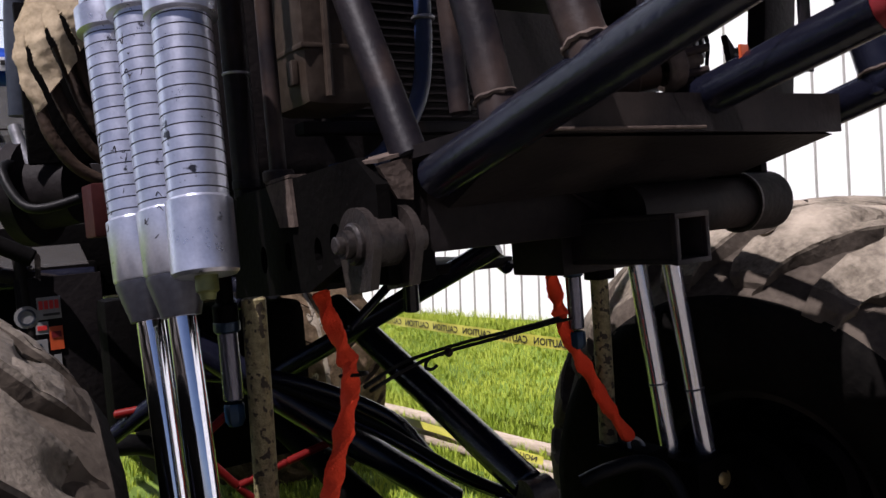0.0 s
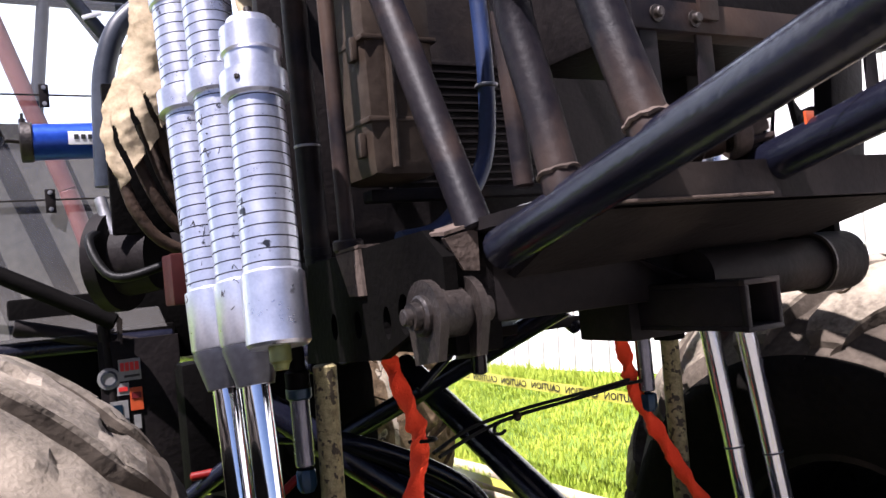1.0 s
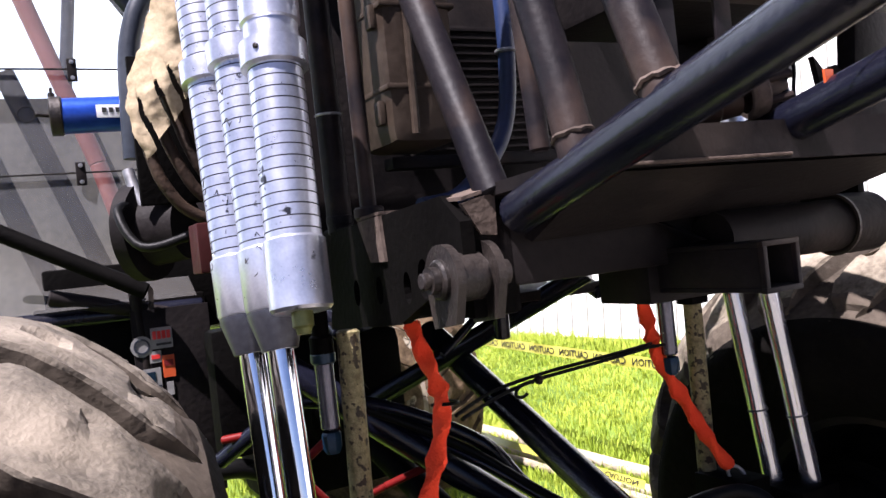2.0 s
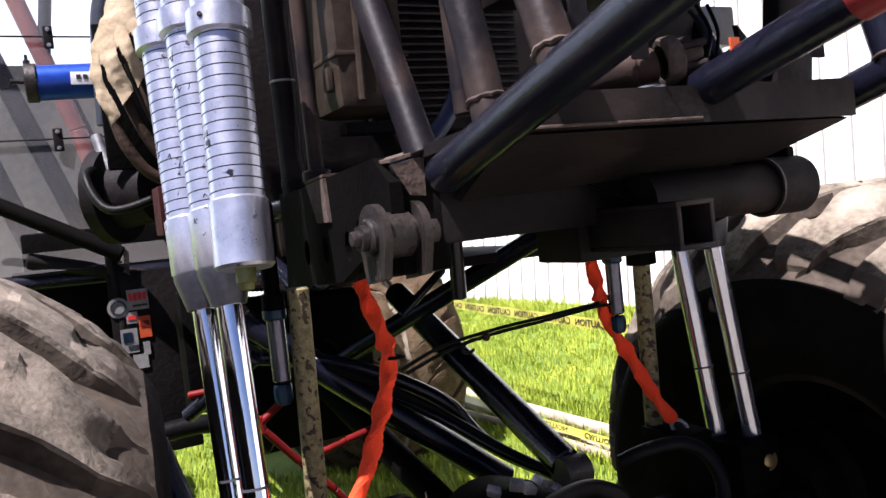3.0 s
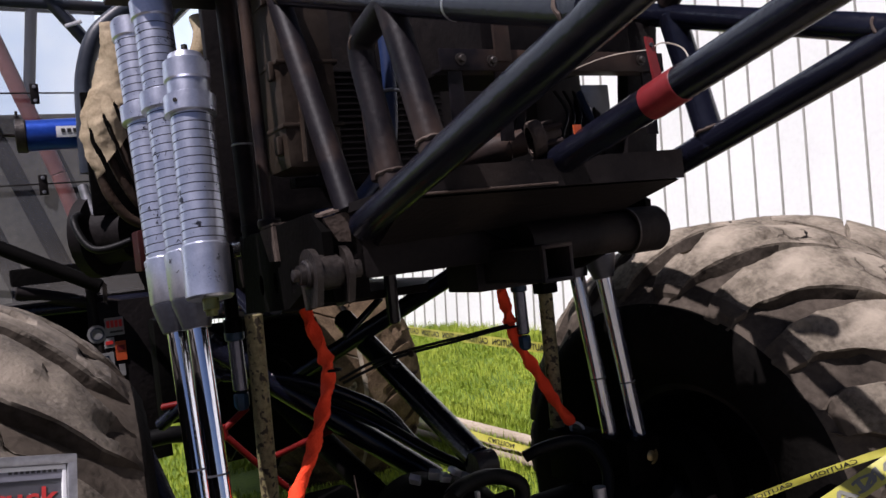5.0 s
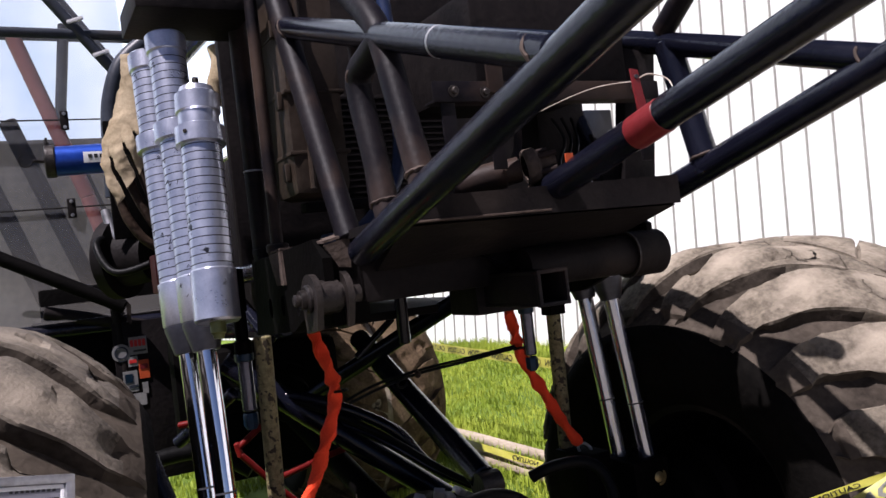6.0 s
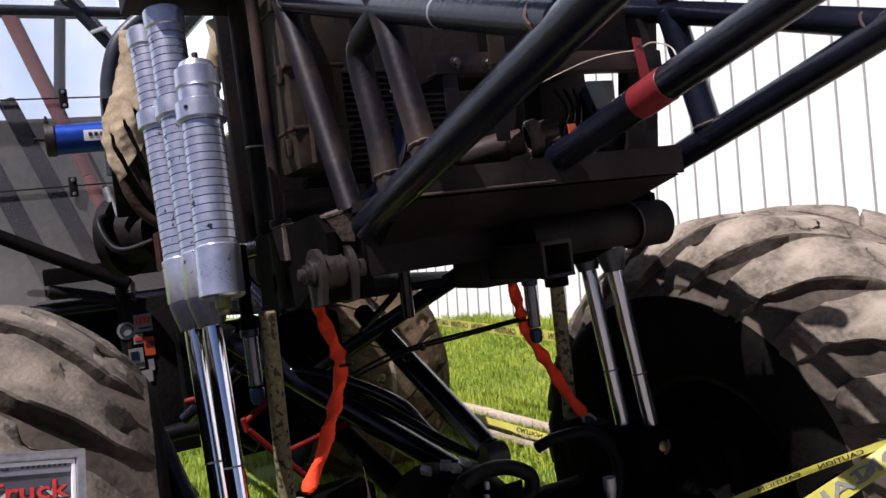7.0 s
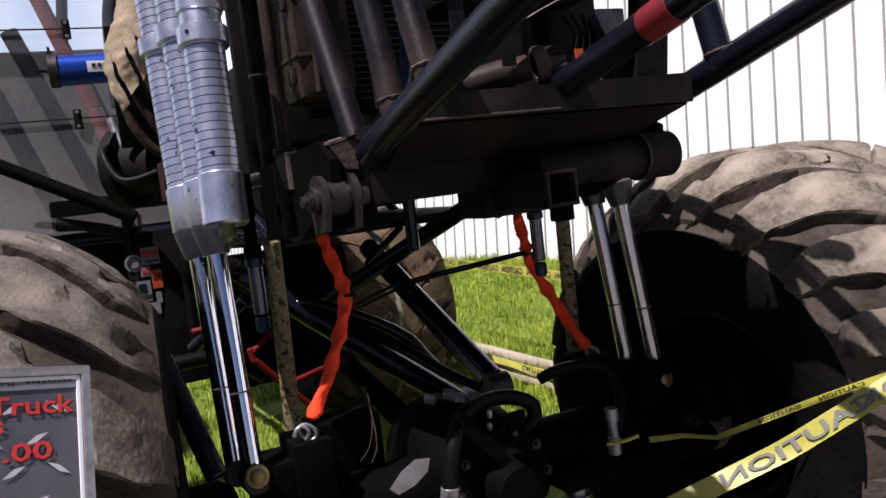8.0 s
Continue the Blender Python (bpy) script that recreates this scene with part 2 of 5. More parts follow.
def crack(m, scale=7.0, wide=0.02, depth=0.5):
    """Adds short torn cracks, dark and sunk, to a rubber surface."""
    n, l = m.node_tree.nodes, m.node_tree.links
    b = n["Principled BSDF"]
    co, warp, mixv = n.new("ShaderNodeTexCoord"), n.new("ShaderNodeTexNoise"), n.new("ShaderNodeMix")
    mixv.data_type = "RGBA"
    mixv.inputs[0].default_value = 0.16
    warp.inputs["Scale"].default_value, warp.inputs["Detail"].default_value = 6, 6
    l.new(co.outputs["Object"], warp.inputs["Vector"])
    l.new(co.outputs["Object"], mixv.inputs[6])
    l.new(warp.outputs["Color"], mixv.inputs[7])
    cells = n.new("ShaderNodeTexVoronoi")
    cells.feature = "DISTANCE_TO_EDGE"
    cells.inputs["Scale"].default_value = scale
    l.new(mixv.outputs[2], cells.inputs["Vector"])
    line = n.new("ShaderNodeMapRange")
    line.inputs["From Min"].default_value, line.inputs["From Max"].default_value = wide * 0.3, wide
    line.inputs["To Min"].default_value, line.inputs["To Max"].default_value = 1, 0
    l.new(cells.outputs["Distance"], line.inputs["Value"])
    patch, keep = n.new("ShaderNodeTexNoise"), n.new("ShaderNodeMapRange")
    patch.inputs["Scale"].default_value, patch.inputs["Detail"].default_value = 3.5, 5
    l.new(co.outputs["Object"], patch.inputs["Vector"])
    keep.inputs["From Min"].default_value, keep.inputs["From Max"].default_value = 0.50, 0.58
    l.new(patch.outputs[0], keep.inputs["Value"])
    both = n.new("ShaderNodeMath")
    both.operation = "MULTIPLY"
    l.new(line.outputs[0], both.inputs[0])
    l.new(keep.outputs[0], both.inputs[1])
    mx = n.new("ShaderNodeMix")
    mx.data_type = "RGBA"
    l.new(both.outputs[0], mx.inputs[0])
    l.new(b.inputs["Base Color"].links[0].from_socket, mx.inputs[6])
    mx.inputs[7].default_value = (0.012, 0.010, 0.009, 1)
    l.new(mx.outputs[2], b.inputs["Base Color"])
    bp = n.new("ShaderNodeBump")
    bp.invert = True
    bp.inputs["Strength"].default_value, bp.inputs["Distance"].default_value = depth, 0.02
    l.new(both.outputs[0], bp.inputs["Height"])
    l.new(b.inputs["Normal"].links[0].from_socket, bp.inputs["Normal"])
    l.new(bp.outputs[0], b.inputs["Normal"])
    return m


crack(M["lug"], 6.0, 0.022, 0.9)
crack(M["rubber"], 7.0, 0.022, 0.8)


# ---------------------------------------------------------------- mesh helpers
def mesh_object(name, bm, mat, parent=None, smooth=True):
    me = bpy.data.meshes.new(name)
    bm.normal_update()
    if smooth:
        for f in bm.faces:
            f.smooth = True
        for e in bm.edges:
            if len(e.link_faces) == 2 and e.calc_face_angle(0) > 0.6:
                e.smooth = False
    bm.to_mesh(me)
    bm.free()
    for mm in (mat if isinstance(mat, (list, tuple)) else [mat]):
        me.materials.append(mm)
    ob = new(name, me)
    ob.parent = parent
    return ob


def part(name, bm, mat, parent, label="", smooth=True):
    return tagged(mesh_object(name, bm, mat, parent, smooth), label=label)


def empty(name, m, parent=None):
    ob = new(name)
    ob.empty_display_size = 0.2
    ob.parent = parent
    ob.matrix_basis = m
    return ob


def basis(d):
    d = d.normalized()
    u = d.orthogonal().normalized()
    return d, u, d.cross(u)


def lathe(bm, p0, p1, profile, seg=20, mats=None):
    """Revolves (distance along, radius) round the axis from p0 towards p1. Radius 0 closes an end."""
    p0, p1 = Vector(p0), Vector(p1)
    d, u, v = basis(p1 - p0)
    rings = []
    for s, r in profile:
        c = p0 + d * s
        if r <= 0:
            rings.append([bm.verts.new(c)])
        else:
            rings.append([bm.verts.new(c + (u * math.cos(2 * math.pi * k / seg) + v * math.sin(2 * math.pi * k / seg)) * r) for k in range(seg)])
    for i, (a, b) in enumerate(zip(rings, rings[1:])):
        for k in range(seg):
            j = (k + 1) % seg
            if len(a) == 1 and len(b) == 1:
                continue
            if len(a) == 1:
                f = bm.faces.new((a[0], b[j], b[k]))
            elif len(b) == 1:
                f = bm.faces.new((a[k], a[j], b[0]))
            else:
                f = bm.faces.new((a[k], a[j], b[j], b[k]))
            if mats:
                f.material_index = mats[i]
    return bm


def rod(bm, p0, p1, r, seg=16, bevel=0.004):
    n = (Vector(p1) - Vector(p0)).length
    b = min(bevel, r * 0.4, n * 0.3)
    return lathe(bm, p0, p1, [(0, 0), (0, r - b), (b, r), (n - b, r), (n, r - b), (n, 0)], seg)


def sweep(bm, pts, r, seg=12, steps=6, flat=1.0, smooth=True):
    """A bent tube along points (rounded by a spline); r may be a list."""
    pts = [Vector(p) for p in pts]
    rs = r if isinstance(r, (list, tuple)) else [r] * len(pts)
    line, rad = [], []
    if smooth and len(pts) > 2:
        for i in range(len(pts) - 1):
            a, b = pts[max(i - 1, 0)], pts[i]
            c, d = pts[i + 1], pts[min(i + 2, len(pts) - 1)]
            for k in range(steps):
                t = k / steps
                line.append(0.5 * ((2 * b) + (c - a) * t + (2 * a - 5 * b + 4 * c - d) * t * t + (3 * b - a - 3 * c + d) * t ** 3))
                rad.append(rs[i] + (rs[i + 1] - rs[i]) * t)
        line.append(pts[-1]), rad.append(rs[-1])
    else:
        line, rad = pts, rs
    u = (line[1] - line[0]).orthogonal().normalized()
    rings = []
    for i, p in enumerate(line):
        d = (line[min(i + 1, len(line) - 1)] - line[max(i - 1, 0)]).normalized()
        u = (u - d * u.dot(d)).normalized()
        v = d.cross(u)
        rings.append([bm.verts.new(p + (u * math.cos(2 * math.pi * k / seg) + v * math.sin(2 * math.pi * k / seg) * flat) * rad[i]) for k in range(seg)])
    for a, b in zip(rings, rings[1:]):
        for k in range(seg):
            bm.faces.new((a[k], a[(k + 1) % seg], b[(k + 1) % seg], b[k]))
    bm.faces.new(rings[0][::-1]), bm.faces.new(rings[-1])
    return bm


def box(bm, c, size, m=None, bevel=0.004):
    made = bmesh.ops.create_cube(bm, size=1.0)["verts"]
    bmesh.ops.scale(bm, vec=size, verts=made)
    if bevel:
        made = bmesh.ops.bevel(bm, geom=list({e for v in made for e in v.link_edges}), offset=min(bevel, min(size) * 0.3), segments=2, affect="EDGES", profile=0.6)["verts"]
    t = Matrix.Translation(c) @ (m or Matrix())
    bmesh.ops.transform(bm, matrix=t, verts=made)
    return bm


def slab(bm, outline, thick):
    """A plate from its outline (3D points in one plane), thickened along the vector thick."""
    thick = Vector(thick)
    a = [bm.verts.new(Vector(p)) for p in outline]
    b = [bm.verts.new(Vector(p) + thick) for p in outline]
    n = len(a)
    bm.faces.new(a), bm.faces.new(b[::-1])
    for i in range(n):
        bm.faces.new((a[i], b[i], b[(i + 1) % n], a[(i + 1) % n]))
    bmesh.ops.recalc_face_normals(bm, faces=bm.faces[:])
    return bm


def bead(bm, c, axis, r, thick, seed):
    """A lumpy weld bead round a tube's end."""
    rnd = random.Random(seed)
    d, u, v = basis(Vector(axis))
    n = 26
    pts = [Vector(c) + (u * math.cos(2 * math.pi * k / n) + v * math.sin(2 * math.pi * k / n)) * r + d * rnd.uniform(-.002, .002) for k in range(n + 1)]
    return sweep(bm, pts, [thick * rnd.uniform(0.7, 1.25) for _ in pts], 6, 1, smooth=False)


B = bmesh.new


# ---------------------------------------------------------------- the place
# The truck's own axes: x along its axle, y from its tail towards its nose, z up. The yard is laid out along them too.
TRUCK = pose(0.11, 1.908, 0.0, 1.91, -5.27, 40.0)
WALL_X, WALL_FOOT, WALL_TURN = 6.2, 0.38, 6.84      # the shed stands a little askew to the truck


def lawn_height(x, y):
    """Height of the lawn in the truck's axes: level under the truck, a low bank up to the shed."""
    t = min(max((x - 1.6) / (WALL_X - 1.6), 0), 1)
    return WALL_FOOT * t * t * (3 - 2 * t) + 0.018 * noise.noise((x * 0.9, y * 0.9, 0)) * (1 if abs(x) < 40 else 0)


def build_ground():
    bm = B()
    xs = [-900, -300, -90, -30, -12] + [-6 + 0.5 * i for i in range(37)] + [14, 20, 40, 120, 400, 900]
    ys = [-900, -300, -90, -30, -12] + [-6 + 0.5 * i for i in range(41)] + [16, 20, 30, 60, 150, 400, 900]
    grid = [[bm.verts.new((x, y, lawn_height(x, y))) for y in ys] for x in xs]
    for i in range(len(xs) - 1):
        for j in range(len(ys) - 1):
            bm.faces.new((grid[i][j], grid[i + 1][j], grid[i + 1][j + 1], grid[i][j + 1]))
    ob = mesh_object("ground", bm, M["soil"])
    ob.matrix_basis = TRUCK
    return tagged(ob, "lawn of mown green grass on level ground", "lawn", kind="structure")


def build_grass():
    """Blades of the lawn that shows under and past the truck."""
    rnd = random.Random(4)
    verts, faces = [], []

    def tuft(x, y, h, k):
        z = lawn_height(x, y) - 0.004
        for _ in range(k):
            a = rnd.uniform(0, 6.28)
            bx, by = x + rnd.gauss(0, 0.02), y + rnd.gauss(0, 0.02)
            w, hh, ln = rnd.uniform(0.003, 0.006), h * rnd.uniform(0.5, 1.2), rnd.uniform(0.1, 0.6)
            cx, cy, px, py = math.cos(a), math.sin(a), -math.sin(a) * w, math.cos(a) * w
            i = len(verts)
            verts.extend([(bx - px, by - py, z), (bx + px, by + py, z),
                          (bx + cx * hh * ln * 0.4 - px * 0.7, by + cy * hh * ln * 0.4 - py * 0.7, z + hh * 0.6),
                          (bx + cx * hh * ln * 0.4 + px * 0.7, by + cy * hh * ln * 0.4 + py * 0.7, z + hh * 0.6),
                          (bx + cx * hh * ln, by + cy * hh * ln, z + hh)])
            faces.extend([(i, i + 1, i + 3, i + 2), (i + 2, i + 3, i + 4)])

    for x0, x1, y0, y1, n, h in ((0.6, 5.25, 1.5, 9.5, 24000, 0.065), (-1.4, 0.9, 1.0, 8.0, 9000, 0.07), (4.7, 5.28, 1.0, 10.0, 1500, 0.13), (2.0, 2.8, 2.0, 6.0, 2500, 0.1)):
        for _ in range(n):
            x, y = rnd.uniform(x0, x1), rnd.uniform(y0, y1)
            if noise.noise((x * 0.8, y * 0.8, 3.0)) > -0.5:
                tuft(x, y, h, 3)
    me = bpy.data.meshes.new("grass")
    me.from_pydata(verts, [], faces)
    me.materials.append(M["blade"])
    ob = new("grass", me)
    ob.matrix_basis = TRUCK
    return tagged(ob, "short bright green grass blades of the lawn", "grass", kind="stuff")


def build_shed():
    """A long shed of white ribbed sheet metal, upright, behind the lawn."""
    base = TRUCK @ Vector((WALL_X, 0, WALL_FOOT))
    shed = empty("wall_shed", pose(base.x, base.y, base.z - 0.9, 0, 0, 40.0 + WALL_TURN))
    tagged(shed, "white ribbed sheet metal shed wall beside the lawn", "wall", kind="structure")
    high, first, last, pitch = 6.0, -14.054, 26.0, 0.288
    bm = B()
    box(bm, (0.06, (first + last) / 2, high / 2), (0.12, last - first, high), bevel=0)
    part("sheet", bm, M["white"], shed)
    bm = B()
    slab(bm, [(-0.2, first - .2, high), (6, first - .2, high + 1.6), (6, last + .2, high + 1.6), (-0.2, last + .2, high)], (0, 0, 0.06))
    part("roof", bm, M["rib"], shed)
    ribs = None
    count = int((last - first) / pitch)
    for i in range(count):
        if ribs is None:
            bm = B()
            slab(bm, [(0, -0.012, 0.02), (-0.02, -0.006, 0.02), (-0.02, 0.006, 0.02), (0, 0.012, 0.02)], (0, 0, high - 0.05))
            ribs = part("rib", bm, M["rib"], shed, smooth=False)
            ribs.location = (0, first + 0.1, 0)
        else:
            o = ribs.copy()
            scene.collection.objects.link(o)
            o.location = (0, first + 0.1 + i * pitch, 0)


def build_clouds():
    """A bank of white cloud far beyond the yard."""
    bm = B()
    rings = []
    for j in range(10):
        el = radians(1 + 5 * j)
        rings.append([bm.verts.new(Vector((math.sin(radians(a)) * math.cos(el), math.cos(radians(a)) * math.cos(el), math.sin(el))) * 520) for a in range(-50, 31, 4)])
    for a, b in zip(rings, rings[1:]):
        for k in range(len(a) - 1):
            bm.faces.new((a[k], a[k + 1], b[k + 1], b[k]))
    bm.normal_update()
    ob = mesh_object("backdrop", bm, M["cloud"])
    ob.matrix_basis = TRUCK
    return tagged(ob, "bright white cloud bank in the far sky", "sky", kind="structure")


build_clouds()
build_ground()
build_grass()
build_shed()


# ---------------------------------------------------------------- truck
truck = tagged(empty("monster_truck", TRUCK), "black tube-framed monster truck on tall dusty tyres", "truck")


def wheel(name_pose, radius=0.85, width=1.06, steer=0.0, seed=1, dirt_shade=("lug", "lugside", "lugside")):
    """A worn flotation tyre with bar lugs on a dark rim; its axis along x, the inner face at +x."""
    w = empty("wheel", name_pose @ pose(0, 0, 0, 0, 0, steer), truck)
    tagged(w, "tall dusty agricultural tyre on a black rim")
    h, R = width / 2, radius
    half_prof = [(.80, .33), (.98, .40), (1.08, .50), (1.09, .58), (1.05, .62), (.91, R - .175), (.72, R - .105), (.5, R - .038), (.25, R - .016)]
    prof = [(-h * a, r) for a, r in half_prof] + [(0, R - .014)] + [(h * a, r) for a, r in half_prof[::-1]]
    bm = B()
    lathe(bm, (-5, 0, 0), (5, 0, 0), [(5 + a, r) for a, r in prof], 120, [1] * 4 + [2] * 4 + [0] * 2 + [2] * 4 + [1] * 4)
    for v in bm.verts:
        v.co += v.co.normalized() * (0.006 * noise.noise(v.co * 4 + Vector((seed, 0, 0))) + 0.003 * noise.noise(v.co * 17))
    part("tyre", bm, [M["rubber"], M["sidewall"], M[dirt_shade[2]]], w)
    bm = B()
    lathe(bm, (-5, 0, 0), (5, 0, 0), [(5 - h * .80, .345), (5 - h * .8, .31), (5 - .1, .29), (5 + h * .35, .29), (5 + h * .78, .31), (5 + h * .82, .345), (5 + h * .80, .35)], 48)
    part("rim", bm, M["black"], w)
    bm = B()
    lathe(bm, (h * .1, 0, 0), (h * .1 + .3, 0, 0), [(0, .295), (0.02, .28), (.03, .18), (.12, .16), (.14, .13), (.26, .12), (.27, .0)], 32)
    for k in range(8):
        a = k * math.pi / 4
        lathe(bm, (h * .1 + .02, .23 * math.cos(a), .23 * math.sin(a)), (h * .1 + .06, .23 * math.cos(a), .23 * math.sin(a)), [(0, .018), (.03, .018), (.03, 0)], 6)
    part("hub", bm, M["black"], w)
    # bar lugs, alternating on both halves: low and worn at the crown, tall at the shoulder
    rnd = random.Random(seed)
    top = [(.03, R - .008), (.10, R - .002), (.20, R), (.32, R), (.44, R - .003), (.56, R - .014), (.66, R - .033), (.75, R - .059), (.82, R - .086), (.88, R - .113), (.935, R - .142), (.985, R - .172), (1.03, R - .205), (1.06, R - .24)]
    foot_ = [(.03, R - .035), (.10, R - .036), (.20, R - .04), (.32, R - .05), (.44, R - .066), (.56, R - .095), (.66, R - .13), (.72, R - .16), (.78, R - .185), (.82, R - .205), (.86, R - .222), (.90, R - .238), (.94, R - .25), (.97, R - .262)]
    shapes = []
    for s in (-1, 1):
        for kind in range(3):
            bm = B()
            rows, drift = [], [0.0, 0.0]
            for i, ((a, r), (fa, fr)) in enumerate(zip(top, foot_)):
                ang = -0.40 * min(a, .95)
                half = 0.080 + 0.078 * min(1, (1 - min(a, 1)) / .60)
                drift = [0.6 * d + rnd.uniform(-.008, .008) for d in drift]
                l_, r_ = -half + drift[0], half + drift[1]
                if i >= len(top) - 2:
                    l_, r_ = l_ * .93, r_ * .93
                ring = []
                for off, k in ((l_ * (1.05 + .08 * a) - .006, 0), (l_ * 1.01, .90), (l_ * .985, 1.0), (l_ * .62, rnd.uniform(.98, 1.02)), (l_ * .2, rnd.uniform(.99, 1.03)), (r_ * .25, rnd.uniform(.98, 1.03)), (r_ * .66, rnd.uniform(.98, 1.02)), (r_ * .985, 1.0), (r_ * 1.01, .90), (r_ * (1.05 + .08 * a) + .006, 0)):
                    rr, xx = fr + (r - fr) * k, (fa + (a - fa) * k) * h * s
                    th = ang + off + rnd.uniform(-.004, .004)
                    ring.append(bm.verts.new((xx, rr * math.sin(th), rr * math.cos(th))))
                rows.append(ring)
            for i, (a, b) in enumerate(zip(rows, rows[1:])):
                for k in range(9):
                    f = bm.faces.new((a[k], a[k + 1], b[k + 1], b[k]))
                    # side walls and shoulder ends take the second slot, darkened as if shaded
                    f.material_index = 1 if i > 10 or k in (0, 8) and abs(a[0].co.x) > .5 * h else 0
            bm.faces.new(rows[0]), bm.faces.new(rows[-1][::-1])
            bmesh.ops.recalc_face_normals(bm, faces=bm.faces[:])
            bmesh.ops.subdivide_edges(bm, edges=bm.edges[:], cuts=2, use_grid_fill=True)
            bm.normal_update()
            for v in bm.verts:
                q = v.co + Vector((0, 0, 3.1 * kind + seed))
                tear = max(0, noise.noise(q * 11) - .22)
                chip = max(0, noise.noise(q * 26 + Vector((5, 1, 2))) - .35)
                v.co += v.normal * (0.005 * noise.noise(q * 8) + 0.002 * noise.noise(q * 40) - 0.06 * tear - 0.02 * chip)
            bm.normal_update()
            for f in bm.faces:
                f.smooth = True
            for e in bm.edges:
                if len(e.link_faces) == 2 and e.calc_face_angle(0) > 0.38:
                    e.smooth = False
            me = bpy.data.meshes.new("lug")
            bm.to_mesh(me)
            bm.free()
            me.materials.append(M[dirt_shade[0]])
            me.materials.append(M[dirt_shade[1]])
            shapes.append((s, me))
    n = 19
    for s_i, s in enumerate((-1, 1)):
        for k in range(n):
            me = [m for q, m in shapes if q == s][k % 3]
            o = new("lug", me)
            o.parent = w
            a = 2 * math.pi * (k - .43 + 0.5 * (1 - s_i) + rnd.uniform(-.03, .03)) / n
            o.matrix_basis = pose(0, 0, 0, math.degrees(a), 0, 0)
    return w


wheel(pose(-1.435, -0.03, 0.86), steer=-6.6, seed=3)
wheel(pose(1.285, 0.0, 0.82, 0, 0, 180), width=1.11, steer=7.0, seed=5, dirt_shade=("rubber", "lugside", "lugside"))
wheel(pose(1.17, 4.15, 0.70, 0, 0, 180), seed=7, dirt_shade=("mud", "mud", "mud"))
wheel(pose(-1.31, 4.15, 0.72), seed=9)


def tube(p0, p1, r=0.028, mat="frame", name="frame_tube", label="", parent=None):
    return part(name, rod(B(), p0, p1, r), M[mat], parent or truck, label)


def bent(pts, r, mat, name, label="", parent=None, **kw):
    return part(name, sweep(B(), pts, r, **kw), M[mat], parent or truck, label)


def plate(name, outline, thick, mat="black", label="", parent=None):
    return part(name, slab(B(), outline, thick), M[mat], parent or truck, label, smooth=False)


def block(name, c, size, mat="black", label="", m=None, bevel=0.006, parent=None):
    return part(name, box(B(), c, size, m, bevel), M[mat], parent or truck, label)


def bolt(c, axis, r=0.014, long=0.02, mat="steel", name="bolt", parent=None):
    """A hexagon head on a washer."""
    c, a = Vector(c), Vector(axis).normalized()
    bm = B()
    lathe(bm, c, c + a, [(0, 0), (0, r * 1.6), (.003, r * 1.6), (.0032, r), (long, r), (long + .002, r * .8), (long + .002, 0)], 12)
    return part(name, bm, M[mat], parent or truck)


# ---- tail rails, outer pair and centre rail, and the side frames that stand on them
tube((-0.41, -0.40, 1.767), (-0.41, -1.75, 2.134), 0.034, name="tail_rail")
tube((0.39, -0.40, 1.798), (0.39, -1.75, 2.175), 0.034, name="tail_rail")
tube((0.0, -0.50, 1.842), (0.0, -1.75, 2.146), 0.034, name="centre_rail")
part("band", rod(B(), (0, -0.882, 1.9345), (0, -0.972, 1.9565), 0.0352), M["bandred"], truck, "red paint band round the centre rail")
tube((-0.41, -0.338, 1.80), (-0.41, 0.10, 2.655), 0.031, "dusty")
bent([(-0.41, -0.572, 1.83), (-0.41, -0.535, 1.97), (-0.412, -0.500, 2.10), (-0.414, -0.512, 2.148), (-0.412, -0.57, 2.168), (-0.41, -0.635, 2.19)], 0.029, "dusty", "frame_tube")
bent([(-0.41, -0.752, 1.87), (-0.41, -0.70, 2.01), (-0.41, -0.645, 2.16), (-0.41, -0.60, 2.235), (-0.41, -0.51, 2.315), (-0.41, -0.36, 2.44)], 0.029, "dusty", "frame_tube")
tube((-0.41, -0.045, 2.390), (-0.41, -1.205, 2.000), 0.029)
# pale ring that paints a highlight on the tube
part("paint_wear", rod(B(), (-0.41, -0.868, 2.1133), (-0.41, -0.882, 2.1086), 0.0293), M["galv"], truck, "pale ring painted on the tube as a highlight")
tube((-0.37, -0.40, 2.27), (-0.37, -0.425, 1.86), 0.017, "dusty")
tube((0.39, -0.338, 1.82), (0.39, 0.10, 2.67), 0.031)
tube((0.39, -0.688, 1.86), (0.39, -0.600, 2.205), 0.034)
tube((0.39, -0.045, 2.390), (0.39, -1.16, 2.012), 0.029)
tube((0.39, -0.585, 2.235), (0.39, -0.80, 2.40), 0.029, "dusty")
tube((-0.41, 0.10, 2.64), (0.39, 0.10, 2.65), 0.028)
for k, (c, ax, r) in enumerate((((-0.41, -0.563, 1.862), (0, .25, 1), .031), ((-0.41, -0.742, 1.898), (0, .34, 1), .031), ((0.39, -0.68, 1.905), (0, .24, 1), .036), ((-0.41, -1.165, 2.013), (0, 1, -.34), .031), ((0.39, -1.12, 2.026), (0, 1, -.34), .031), ((-.41, -.075, 2.380), (0, 1, -.34), .032), ((0.0, -0.53, 1.850), (0, 1, -.25), .036), ((-.413, -.512, 2.142), (0, .8, .6), .0305))):
    part("weld_bead", bead(B(), c, ax, r - .0015, 0.0038, k), M["coat"], truck)

